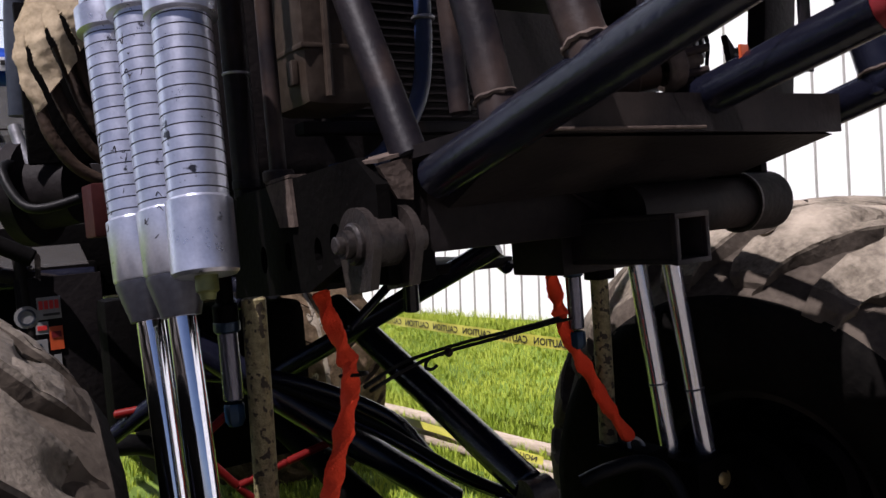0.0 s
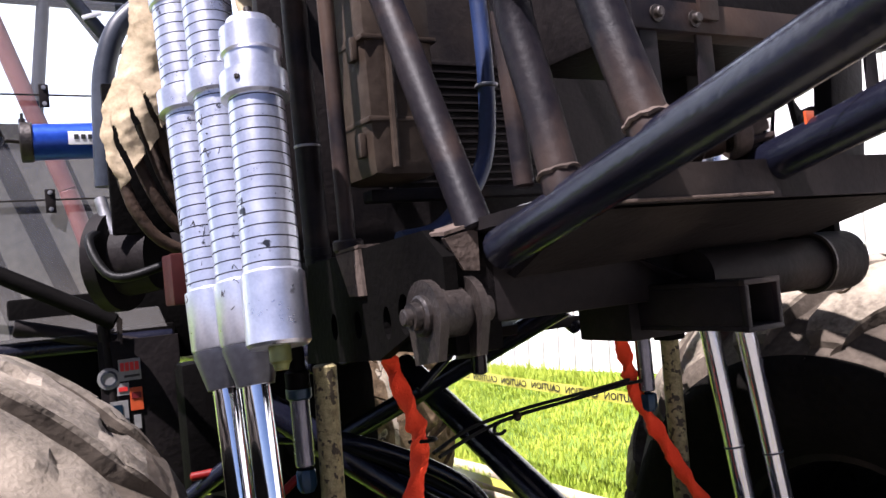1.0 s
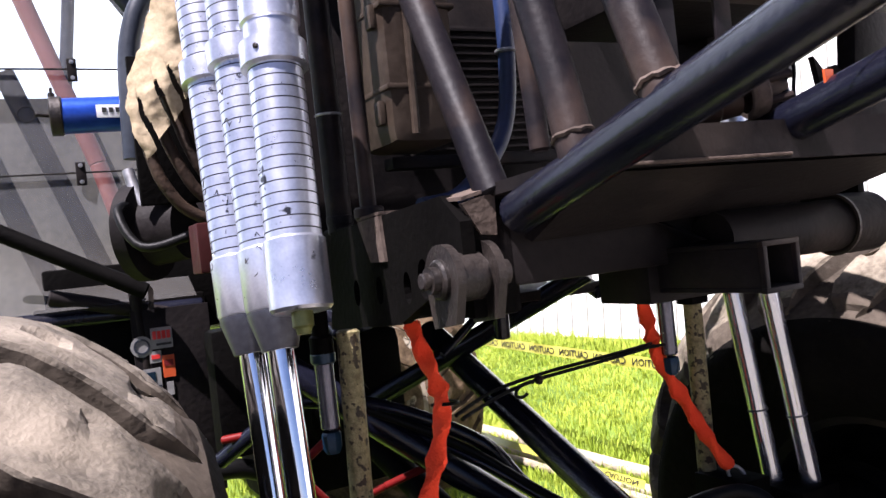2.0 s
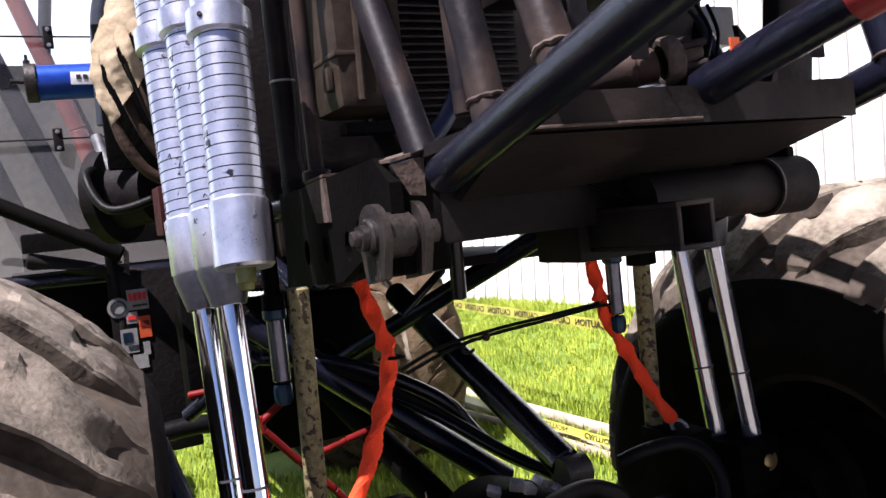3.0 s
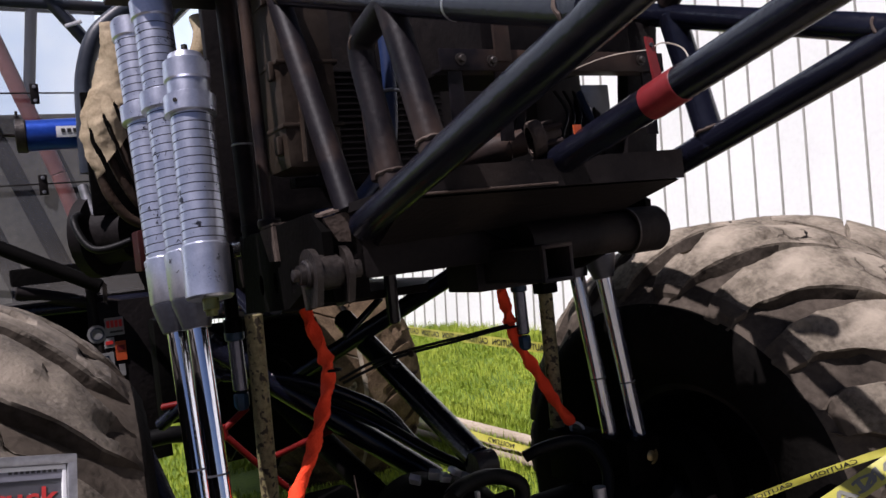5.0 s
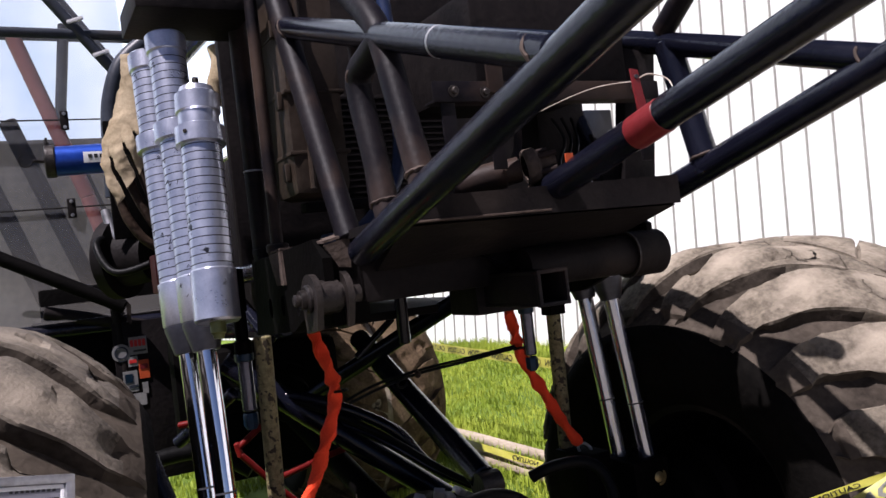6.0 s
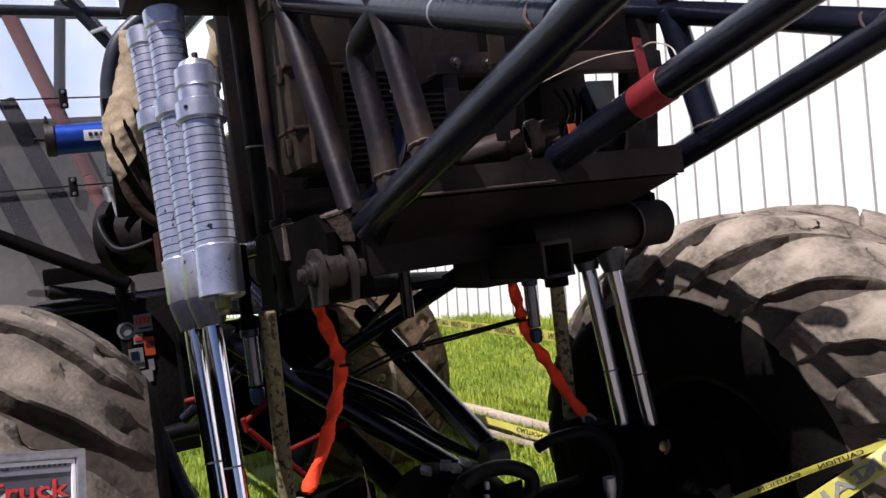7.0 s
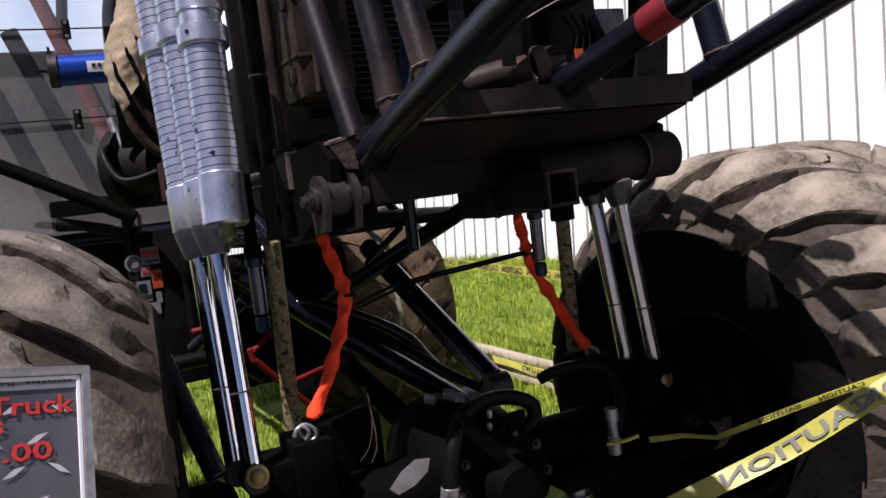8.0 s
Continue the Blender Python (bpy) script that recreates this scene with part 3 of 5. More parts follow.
# ---- tail deck, cross member, receiver and sleeve
plate("tail_deck", [(-0.42, -0.30, 1.80), (-0.42, -0.58, 1.812), (0.345, -0.61, 1.812), (0.345, -0.26, 1.80)], (0, 0, 0.02), label="black steel tail deck")
plate("deck_lip", [(-0.40, -0.60, 1.812), (0.348, -0.625, 1.803), (0.348, -0.625, 1.872), (-0.40, -0.60, 1.866)], (0, 0.012, 0), "black", "dusty black folded deck lip")
part("lip_edge", box(B(), (-.20, -.6075, 1.8145), (.34, .010, .005), pose(0, 0, 0, 0, 0, -1.9), .0015), M["coat"], truck, "thin tan line along the deck lip")
plate("deck_belly", [(-0.38, -0.57, 1.808), (0.345, -0.61, 1.800), (0.35, -0.40, 1.745), (-0.36, -0.36, 1.72)], (0, 0.02, 0.008))
block("cross_member", (-0.06, -0.295, 1.712), (0.78, 0.09, 0.124))
block("hitch_block", (0.035, -0.235, 1.645), (0.22, 0.15, 0.136))
bm = B()
lathe(bm, (0.02, -0.385, 1.686), (0.47, -0.385, 1.686), [(0, 0), (0, .052), (.34, .052), (.342, .062), (.445, .062), (.45, .056), (.45, .048), (.38, .045), (.38, 0)], 32)
part("round_sleeve", bm, M["black"], truck)
part("retaining_ring", lathe(B(), (0.356, -0.385, 1.686), (0.47, -0.385, 1.686), [(0, .058), (0, .0635), (.006, .0635), (.006, .058)], 32), M["steel"], truck)
rcv = empty("hitch_receiver", Matrix.Translation((-0.008, -0.400, 1.638)), truck)
tagged(rcv, "square steel hitch receiver with worn edges")
s, i = 0.084, 0.066
for dx, dz, sx, sz in ((0, (s + i) / 4, s, (s - i) / 2), (0, -(s + i) / 4, s, (s - i) / 2), ((s + i) / 4, 0, (s - i) / 2, i), (-(s + i) / 4, 0, (s - i) / 2, i)):
    part("receiver_wall", box(B(), (dx, 0, dz), (sx, 0.30, sz), None, 0.002), M["black"], rcv)
    part("rim_edge", box(B(), (dx * 1.03, -.153, dz * 1.03), (sx * 1.05, 0.012, sz * 1.05), None, 0.002), M["dusty"], rcv, "worn steel edge")
plate("gusset", [(-0.085, -0.345, 1.735), (-0.02, -0.40, 1.69), (-0.015, -0.36, 1.685), (-0.075, -0.335, 1.735)], (0.012, 0, 0), "dusty")
plate("gusset", [(0.07, -0.345, 1.75), (0.03, -0.42, 1.685), (0.03, -0.37, 1.68), (0.07, -0.335, 1.75)], (0.012, 0, 0), "dusty")

# ---- side plate with its eye brackets
def slotted(name, x, rim, slots, thick):
    """An upright plate across x with oval slots cut through it."""
    bm = B()
    loops = [[bm.verts.new((x, y, z)) for y, z in rim]]
    for cy, cz, ry, rz in slots:
        loops.append([bm.verts.new((x, cy + ry * math.cos(t), cz + rz * math.sin(t))) for t in [k * math.pi / 8 for k in range(16)]])
    edges = []
    for lp in loops:
        edges += [bm.edges.new((lp[k], lp[(k + 1) % len(lp)])) for k in range(len(lp))]
    bmesh.ops.triangle_fill(bm, use_beauty=True, use_dissolve=False, edges=edges)
    inside = [f for f in bm.faces if any(((f.calc_center_median().y - cy) / ry) ** 2 + ((f.calc_center_median().z - cz) / rz) ** 2 < .9 for cy, cz, ry, rz in slots)]
    bmesh.ops.delete(bm, geom=inside, context="FACES_ONLY")
    made = bmesh.ops.extrude_face_region(bm, geom=bm.faces[:])["geom"]
    bmesh.ops.translate(bm, vec=(thick, 0, 0), verts=[g for g in made if isinstance(g, bmesh.types.BMVert)])
    bmesh.ops.recalc_face_normals(bm, faces=bm.faces[:])
    return part(name, bm, M["shadeblack"], truck, smooth=False)


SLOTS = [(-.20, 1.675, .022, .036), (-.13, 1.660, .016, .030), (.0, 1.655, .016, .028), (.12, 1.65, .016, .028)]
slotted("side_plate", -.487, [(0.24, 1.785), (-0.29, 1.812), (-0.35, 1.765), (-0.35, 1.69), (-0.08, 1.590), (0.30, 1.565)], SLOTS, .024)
block("side_beam", (-.425, .0, 1.70), (.095, .68, .19), "shadeblack", bevel=.01)
slotted("side_plate", .43, [(0.24, 1.785), (-0.30, 1.812), (-0.40, 1.765), (-0.40, 1.69), (-0.08, 1.585), (0.30, 1.565)], SLOTS, .02)
plate("saddle", [(-.478, -.346, 1.794), (-.414, -.346, 1.808), (-.417, -.346, 1.738), (-.447, -.346, 1.741)], (0, .010, 0), "coat", "dust covered folded steel saddle")
plate("saddle", [(-.478, -.346, 1.798), (-.414, -.346, 1.812), (-.414, -.270, 1.816), (-.478, -.270, 1.802)], (0, 0, .006), "coat", "dust covered folded steel saddle")
plate("saddle", [(-.494, .062, 1.795), (-.494, -.048, 1.800), (-.494, -.056, 1.711), (-.494, .012, 1.711)], (.012, 0, 0), "coat", "dust covered folded steel saddle")
plate("saddle", [(-.494, .062, 1.797), (-.494, -.048, 1.802), (-.43, -.048, 1.802), (-.43, .062, 1.797)], (0, 0, .006), "coat", "dust covered folded steel saddle")
for k, d in enumerate((0, .075)):
    bm = B()
    outline = [(-.522 + d, -.332 + .056 * math.cos(t), 1.676 + .056 * math.sin(t)) for t in [math.pi * j / 14 - .3 for j in range(18)]] + [(-.522 + d, -.367, 1.605), (-.522 + d, -.292, 1.595)]
    part("bracket_ear", slab(bm, outline, (.015, 0, 0)), M["steel"], truck, "dusty steel bracket ear", smooth=False)
    part("boss", lathe(B(), (-.532 + d, -.332, 1.676), (-.497 + d, -.332, 1.676), [(0, 0), (0, .028), (.004, .033), (.01, .033)], 24), M["steel"], truck)
part("bracket_pin", lathe(B(), (-.545, -.332, 1.676), (-.40, -.332, 1.676), [(0, 0), (0, .022), (.03, .022), (.031, .040), (.09, .040), (.091, .022), (.145, .022), (.145, 0)], 24), M["steel"], truck, "rusty bush between the ears")
bolt((-.534, -.332, 1.676), (-1, 0, 0), .014, .022)
bolt((-.44, -.317, 1.71), (-.4, -.6, .6), .009, .012)

# ---- shocks
def shock(foot, head_, parent=truck, open_=0.43, mat="chrome"):
    """Chrome shaft out of a grooved alloy body, from its foot eye to its top cap."""
    foot, head_ = Vector(foot), Vector(head_)
    d = head_ - foot
    sh = empty("shock_absorber", Matrix.Translation(foot) @ d.to_track_quat("Z", "X").to_matrix().to_4x4(), parent)
    tagged(sh, "grooved bright aluminium shock absorber with a chrome shaft")
    L2 = d.length
    L1 = L2 * open_
    part("shaft", rod(B(), (0, 0, .02), (0, 0, L1 + .05), 0.0255, 28), M[mat], sh, "polished chrome shaft" if mat == "chrome" else "dull grey chromed shaft")
    part("band", lathe(B(), (0, 0, .22), (0, 0, 1), [(0, .0255), (0, .0264), (.005, .0264), (.005, .0255)], 28), M["groove"], sh)
    part("foot_eye", lathe(B(), (-.03, 0, 0), (.03, 0, 0), [(0, 0), (0, .03), (.004, .034), (.056, .034), (.06, .03), (.06, 0)], 24), M["steel"], sh)
    part("wiper_cone", lathe(B(), (0, 0, L1 - .02), (0, 0, L2), [(0, .026), (0, .034), (.065, .052), (.075, .052), (.075, .04)], 32), M["wiper"], sh)
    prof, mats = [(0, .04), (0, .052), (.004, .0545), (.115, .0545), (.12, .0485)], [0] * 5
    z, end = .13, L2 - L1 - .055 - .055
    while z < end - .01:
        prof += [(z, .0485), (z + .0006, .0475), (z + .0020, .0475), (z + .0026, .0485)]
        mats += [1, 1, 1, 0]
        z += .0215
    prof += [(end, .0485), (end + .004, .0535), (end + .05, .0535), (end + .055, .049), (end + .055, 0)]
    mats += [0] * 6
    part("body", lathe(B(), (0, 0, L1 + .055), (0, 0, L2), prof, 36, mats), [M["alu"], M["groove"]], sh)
    rnd = random.Random(int(1000 * abs(foot.y)))
    for q in range(16):
        if q % 5 == 0:
            t0, z0 = rnd.uniform(-2.6, -.6), L1 + rnd.uniform(.14, .46)
        t, zz = t0 + rnd.gauss(0, .22), z0 + rnd.gauss(0, .03)
        lift = .0548 if zz < L1 + .17 else .0488
        pts = [Vector((lift * math.cos(t + a), lift * math.sin(t + a), zz + b)) for a, b in [(.05 * w + rnd.uniform(-.05, .05), .005 * w * rnd.uniform(-.6, 1)) for w in range(rnd.choice((3, 4, 5)))]]
        part("scuff", sweep(B(), pts, [.0004] + [rnd.uniform(.0005, .0014) for _ in pts[2:]] + [.0004], 5, 2), M["groove"], sh)
    part("clamp", lathe(B(), (0, 0, L1 + .055 + .485), (0, 0, L2), [(0, .048), (0, .054), (.003, .060), (.047, .060), (.05, .054), (.05, .048)], 36), M["alu"], sh)
    return sh


for s in (-1, 1):
    if s < 0:
        feet = (((-0.700, -0.085, 1.0), (-0.684, 0.160, 2.42)), ((-0.725, 0.010, 1.0), (-0.717, 0.270, 2.397)))
    else:
        feet = (((.657, -.030, .972), (.537, .066, 2.38)), ((.600, .047, .985), (.530, .171, 2.38)))
    for foot, head_ in feet:
        shock(foot, head_, open_=.415, mat="chrome" if s < 0 else "shaft")
    eye = Vector((feet[0][0][0], feet[0][0][1] - .034, feet[0][0][2] + .02) if s < 0 else (.648, -.070, .959))
    part("foot_bolt", lathe(B(), eye, eye + Vector((-.2, -1, .1)), [(0, .030), (.006, .030), (.008, .027), (.008, .021), (.006, .020), (.006, .018), (.013, .017), (.015, .014), (.015, 0)], 20), M["brass"], truck, "brass coloured foot bolt")
    # top mount
    block("shock_mount", (s * .61, .22, 2.505), (.31, .30, .07))


def reservoir(foot, head_):
    foot, head_ = Vector(foot), Vector(head_)
    d = head_ - foot
    r = empty("reservoir", Matrix.Translation(foot) @ d.to_track_quat("Z", "X").to_matrix().to_4x4(), truck)
    tagged(r, "bright aluminium gas reservoir clamped to the shocks")
    n = d.length
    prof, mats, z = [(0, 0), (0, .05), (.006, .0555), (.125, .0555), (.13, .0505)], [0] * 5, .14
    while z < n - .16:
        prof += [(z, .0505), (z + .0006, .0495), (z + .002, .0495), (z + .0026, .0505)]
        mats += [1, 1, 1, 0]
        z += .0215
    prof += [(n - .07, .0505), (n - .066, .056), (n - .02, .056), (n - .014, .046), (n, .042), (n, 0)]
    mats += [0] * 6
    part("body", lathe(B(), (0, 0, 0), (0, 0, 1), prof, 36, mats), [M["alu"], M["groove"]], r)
    part("clamp", lathe(B(), (0, 0, n - .155), (0, 0, 1), [(0, .05), (0, .056), (.003, .062), (.047, .062), (.05, .056), (.05, .05)], 36), M["alu"], r)
    part("clamp_bolt", rod(B(), (.045, -.03, n - .13), (.060, -.03, n - .13), .005, 10), M["steel"], r)
    part("valve", lathe(B(), (0, 0, n), (0, 0, n + 1), [(0, .02), (.008, .02), (.01, .008), (.03, .008), (.032, 0)], 14), M["steel"], r)
    part("end_fitting", lathe(B(), (.005, 0, -.06), (.005, 0, 1), [(0.02, 0), (0.02, .012), (.03, .014), (.034, .019), (.06, .019), (.06, 0)], 16), M["green"], r, "olive coloured end fitting")
    return r


reservoir((-0.683, -0.108, 1.642), (-0.652, -0.008, 2.235))

# ---- twisted limit straps with shackles
def strap(pts, seed):
    rnd = random.Random(seed)
    pts = [Vector(p) for p in pts]
    fine = []
    for k in range(49):
        t = k / 48 * (len(pts) - 1)
        i = min(int(t), len(pts) - 2)
        a, b, c, d = pts[max(i - 1, 0)], pts[i], pts[i + 1], pts[min(i + 2, len(pts) - 1)]
        u = t - i
        fine.append(0.5 * ((2 * b) + (c - a) * u + (2 * a - 5 * b + 4 * c - d) * u * u + (3 * b - a - 3 * c + d) * u ** 3))
    bm, rings, seg = B(), [], 10
    for i, p in enumerate(fine):
        d = (fine[min(i + 1, 48)] - fine[max(i - 1, 0)]).normalized()
        u = Vector((1, 0, 0)) - d * d.x
        u.normalize()
        v = d.cross(u)
        turn = i * .42 + rnd.uniform(-.14, .14)
        end = min(1, (i + 3) / 7, (51 - i) / 7)
        wide, thin = .0215 * (.55 + .45 * end) * (1 + .12 * math.sin(i * 1.25) + rnd.uniform(-.06, .06)), .0150 * (.7 + .3 * end) * (1 + .10 * math.sin(i * 1.25 + 1))
        rings.append([bm.verts.new(p + (u * math.cos(turn) + v * math.sin(turn)) * math.cos(2 * math.pi * k / seg) * wide + (v * math.cos(turn) - u * math.sin(turn)) * math.sin(2 * math.pi * k / seg) * thin) for k in range(seg)])
    for a, b in zip(rings, rings[1:]):
        for k in range(seg):
            bm.faces.new((a[k], a[(k + 1) % seg], b[(k + 1) % seg], b[k]))
    bm.faces.new(rings[0][::-1]), bm.faces.new(rings[-1])
    return part("limit_strap", bm, M["strap"], truck, "twisted orange webbing limit strap")


def shackle(p, axis, r=.017):
    """A bow of galvanised rod with its pin."""
    p, n = Vector(p), Vector(axis).normalized()
    u = n.orthogonal().normalized()
    w = n.cross(u)
    pts = [p + (u * math.sin(t) * r + w * (math.cos(t) * r * 1.5)) for t in [j * 2 * math.pi / 14 for j in range(15)]]
    return part("shackle", sweep(B(), pts, .005, 8, 2), M["galv"], truck, "galvanised steel shackle")


ST = strap([(-0.384, 0.092, 1.575), (-0.372, 0.080, 1.515), (-0.358, 0.058, 1.450), (-0.357, 0.040, 1.400), (-0.381, 0.020, 1.335), (-0.423, -0.010, 1.264), (-0.473, -0.045, 1.188), (-0.533, -0.075, 1.115)], 3)
part("tie", sweep(B(), [(-.378, .045, 1.402), (-.350, 0.010, 1.404), (-.325, .03, 1.402), (-.34, .07, 1.40), (-.378, .045, 1.402)], .004, 6, 4), M["hose"], ST)
shackle((-.548, -.08, 1.085), (.2, 1, 0))
SR = strap([(0.288, 0.13, 1.56), (0.288, 0.128, 1.525), (0.297, 0.12, 1.455), (0.300, 0.115, 1.41), (0.328, 0.105, 1.335), (0.362, 0.09, 1.262), (0.40, 0.068, 1.17), (0.443, 0.045, 1.088)], 8)
part("tie", sweep(B(), [(.275, .105, 1.418), (.297, 0.085, 1.422), (.322, .105, 1.418), (.295, .14, 1.415), (.275, .105, 1.418)], .004, 6, 4), M["hose"], SR)
shackle((.458, .04, 1.068), (.4, 1, 0))

# ---- axle, knuckles, links
bm = B()
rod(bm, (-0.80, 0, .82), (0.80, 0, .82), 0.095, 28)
part("axle_tube", bm, M["shadeblack"], truck)
part("differential", lathe(B(), (-0.05, 0.35, .84), (-0.05, -.3, .84), [(0, 0), (0, .09), (.1, .17), (.3, .20), (.45, .17), (.52, .14), (.525, .15), (.545, .15), (.55, .1), (.64, .07), (.65, 0)], 32), M["shadeblack"], truck)
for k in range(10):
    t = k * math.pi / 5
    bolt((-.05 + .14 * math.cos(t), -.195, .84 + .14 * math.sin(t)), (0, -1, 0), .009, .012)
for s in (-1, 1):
    block("link_mount", (s * .62, 0.0, .95), (.14, .16, .14), "shadeblack")
    part("knuckle", lathe(B(), (s * .74, 0, .82), (s * 1.05, 0, .82), [(0, 0), (0, .15), (.03, .17), (.10, .17), (.13, .2), (.2, .2), (.22, .13), (.3, .12), (.3, 0)], 28), M["shadeblack"], truck)
    block("strap_mount", (s * (.545 if s < 0 else .46), -.03 if s < 0 else .06, .985), (.10, .16, .16), "shadeblack")
tube((0.086, 0.96, 1.45), (0.055, 0.0, 1.072), 0.041, name="link_bar")
part("rod_end", lathe(B(), (0.02, -.02, 1.06), (0.09, -.02, 1.06), [(0, 0), (0, .04), (.07, .04), (.07, 0)], 20), M["steel"], truck)
tube((0.303, 0.36, 1.615), (-0.20, 1.03, 1.215), 0.031, name="link_bar")
tube((0.035, 0.4, 1.70), (0.04, 0.42, 1.46), 0.022, name="frame_tube")
tube((0.04, 0.5, 1.545), (-0.11, 0.5, 1.43), 0.012, name="brace")
tube((-0.50, 0.75, 1.46), (0.15, 0.45, .90), 0.042, name="link_bar")
for k in range(5):
    jx, jz = random.Random(k).uniform(-.05, .05), random.Random(k + 9).uniform(-.04, .05)
    bent([(-.46, .75 + .05 * k, 1.34 + jz), (-.28 + jx, .6 + .04 * k, 1.30 + jz), (-.05 + jx, .5, 1.17 + jz), (.10, .4 + jx, 1.02 + jz * .5), (.2, .2, .95)], (.02, .012, .016, .010, .014)[k], "hose" if k % 2 else "frame", "hydraulic_hose")
tube((-0.528, 0.092, 1.58), (-0.539, 0.103, 0.95), 0.024, "cream", "limit_rod", "rod with chipped cream paint")
tube((0.460, 0.13, 1.58), (0.446, 0.13, 0.95), 0.024, "cream", "limit_rod", "rod with chipped cream paint")
block("rod_guide", (0.460, 0.13, 1.565), (.06, .06, .12), "shadeblack")
for s, x, y, z in ((-1, -.575, .125, 1.350), (1, .328, .092, 1.362)):
    ts = empty("steering_damper", Matrix.Translation((x, y, z)), truck)
    tagged(ts, "slim chrome cylinder with blue end fittings")
    part("barrel", rod(B(), (0, 0, 0.03), (0, 0, .20), .02, 20), M["damper"], ts)
    part("upper_fitting", lathe(B(), (0, 0, .17), (0, 0, 1), [(0, .02), (0, .025), (.05, .025), (.055, .018), (.17, .018), (.17, 0)], 16), M["shadeblack"], ts)
    part("ring", rod(B(), (0, 0, .165), (0, 0, .19), .0262, 16), M["bluefit"], ts, "blue anodised ring")
    part("lower_fitting", lathe(B(), (0, 0, -.02), (0, 0, 1), [(0, 0), (0, .014), (.012, .021), (.04, .021), (.045, .018)], 8), M["bluefit"], ts, "blue anodised fitting")
    part("upper_rod", rod(B(), (0, 0, .3), (0, 0, .42), .022, 16), M["shadeblack"], ts)

# steering cylinder, hoses and clutter round the differential
cyl = empty("steering_cylinder", Matrix.Translation((.40, -.15, .752)), truck)
tagged(cyl, "black hydraulic steering cylinder on the axle")
part("barrel", rod(B(), (0, 0, 0), (.36, 0.0, .012), .042, 24), M["shadeblack"], cyl)
part("gland", rod(B(), (.345, .0, .012), (.385, .0, .013), .048, 24), M["coat"], cyl)
part("ram", rod(B(), (.37, .0, .012), (.60, .0, .02), .018, 20), M["shaft"], cyl)
part("clevis", box(B(), (.40, 0, .025), (.05, .05, .075), None, .012), M["coat"], cyl, "grey clevis")
part("port", lathe(B(), (-.05, -.02, .06), (-.05, -.02, 1), [(0, .02), (.05, .02), (.052, .016), (.1, .016), (.102, .02), (.14, .02), (.14, 0)], 12), M["galv"], cyl, "crimped hose fitting")
bent([(0.365, -0.17, 0.876), (0.412, -0.14, 0.972), (0.403, -0.1, 1.042), (0.361, -0.06, 1.068), (0.269, -0.04, 1.067), (0.219, 0.0, 1.041)], .018, "hose", "hydraulic_hose")
part("boot", lathe(B(), (.66, -.12, .86), (.78, -.10, .76), [(0, 0), (0, .03), (.02, .045), (.04, .035), (.06, .05), (.08, .04), (.10, .052), (.14, .04), (.15, 0)], 20), M["hose"], truck)
bent([(-0.249, -0.25, 0.87), (-0.224, -0.25, 0.991), (-0.168, -0.22, 1.064), (-0.08, -0.18, 1.075), (0.017, -0.15, 1.061), (0.088, -0.15, 1.023), (0.09, -0.15, 0.979), (0.032, -0.15, 0.956), (-0.016, -0.12, 0.953)], .022, "hose", "hydraulic_hose")
plate("strap_band", [(-.22, -.26, 1.08), (-.19, -.26, 1.10), (-.05, -.26, .92), (-.08, -.26, .90)], (0, .01, 0), "shadeblack")
plate("strap_band", [(-.02, -.2, 1.03), (.035, -.2, 1.03), (.03, -.2, .86), (-.03, -.2, .86)], (0, .01, 0), "shadeblack")
plate("shield", [(-0.425, -0.3, 0.961), (-0.387, -0.3, 0.997), (-0.349, -0.3, 1.016), (-0.311, -0.3, 1.01), (-0.32, -0.3, 0.979), (-0.358, -0.3, 0.953), (-0.405, -0.3, 0.941)], (.0, .008, -.003), "galv", "torn grey sheet shield")
part("hose_ferrule", rod(B(), (-0.241, -0.25, 0.902), (-0.25, -0.25, 0.848), .026, 16), M["galv"], truck)
for k, (x, z) in enumerate(((-.09, 1.075), (-.055, 1.083), (-.02, 1.06), (-.18, 1.09), (-.12, 1.09))):
    block("hose_clip", (x, -.05, z - .01), (.03, .03, .018), "galv", bevel=.003, m=pose(0, 0, 0, 20, 15 + 10 * k, 20 * k))
for k in range(5):
    block("chain_link", (-.055 - .004 * k, -.16, 1.03 - .035 * k), (.012, .014, .022), "galv", bevel=.004)
bolt((.147, -.25, .765), (0, 0, 1), .022, .035, "galv")
plate("knuckle_plate", [(.10, -.28, .79), (.30, -.28, .79), (.30, -.05, .79), (.10, -.05, .79)], (0, 0, .012), "shadeblack")
bent([(-0.584, -0.08, 1.081), (-0.575, -0.08, 1.098), (-0.559, -0.08, 1.103), (-0.545, -0.08, 1.084), (-0.556, -0.08, 1.066)], .006, "galv", "hook")
for k, pts in enumerate(([(-.423, -.22, 1.185), (-.420, -.22, 1.111), (-.436, -.22, 1.051), (-.463, -.22, 1.022)], [(-.422, -.22, 1.177), (-.416, -.22, 1.094), (-.417, -.22, 1.045), (-.434, -.22, 1.009)], [(-.423, -.22, 1.181), (-.418, -.22, 1.135), (-.413, -.22, 1.077), (-.418, -.22, 1.029)])):
    bent(pts, .0011, "coat", "wire", seg=5)
block("axle_bracket", (-.42, .10, .93), (.24, .14, .26), "shadeblack", bevel=.02)
block("transfer_case", (-.22, 1.25, 1.22), (.52, .34, .52), "shadeblack", bevel=.05)
part("drive_flange", lathe(B(), (-.22, 1.10, 1.24), (-.22, .98, 1.22), [(0, .16), (.03, .16), (.035, .12), (.08, .11), (.085, .06), (.12, .05), (.12, 0)], 28), M["shadeblack"], truck)
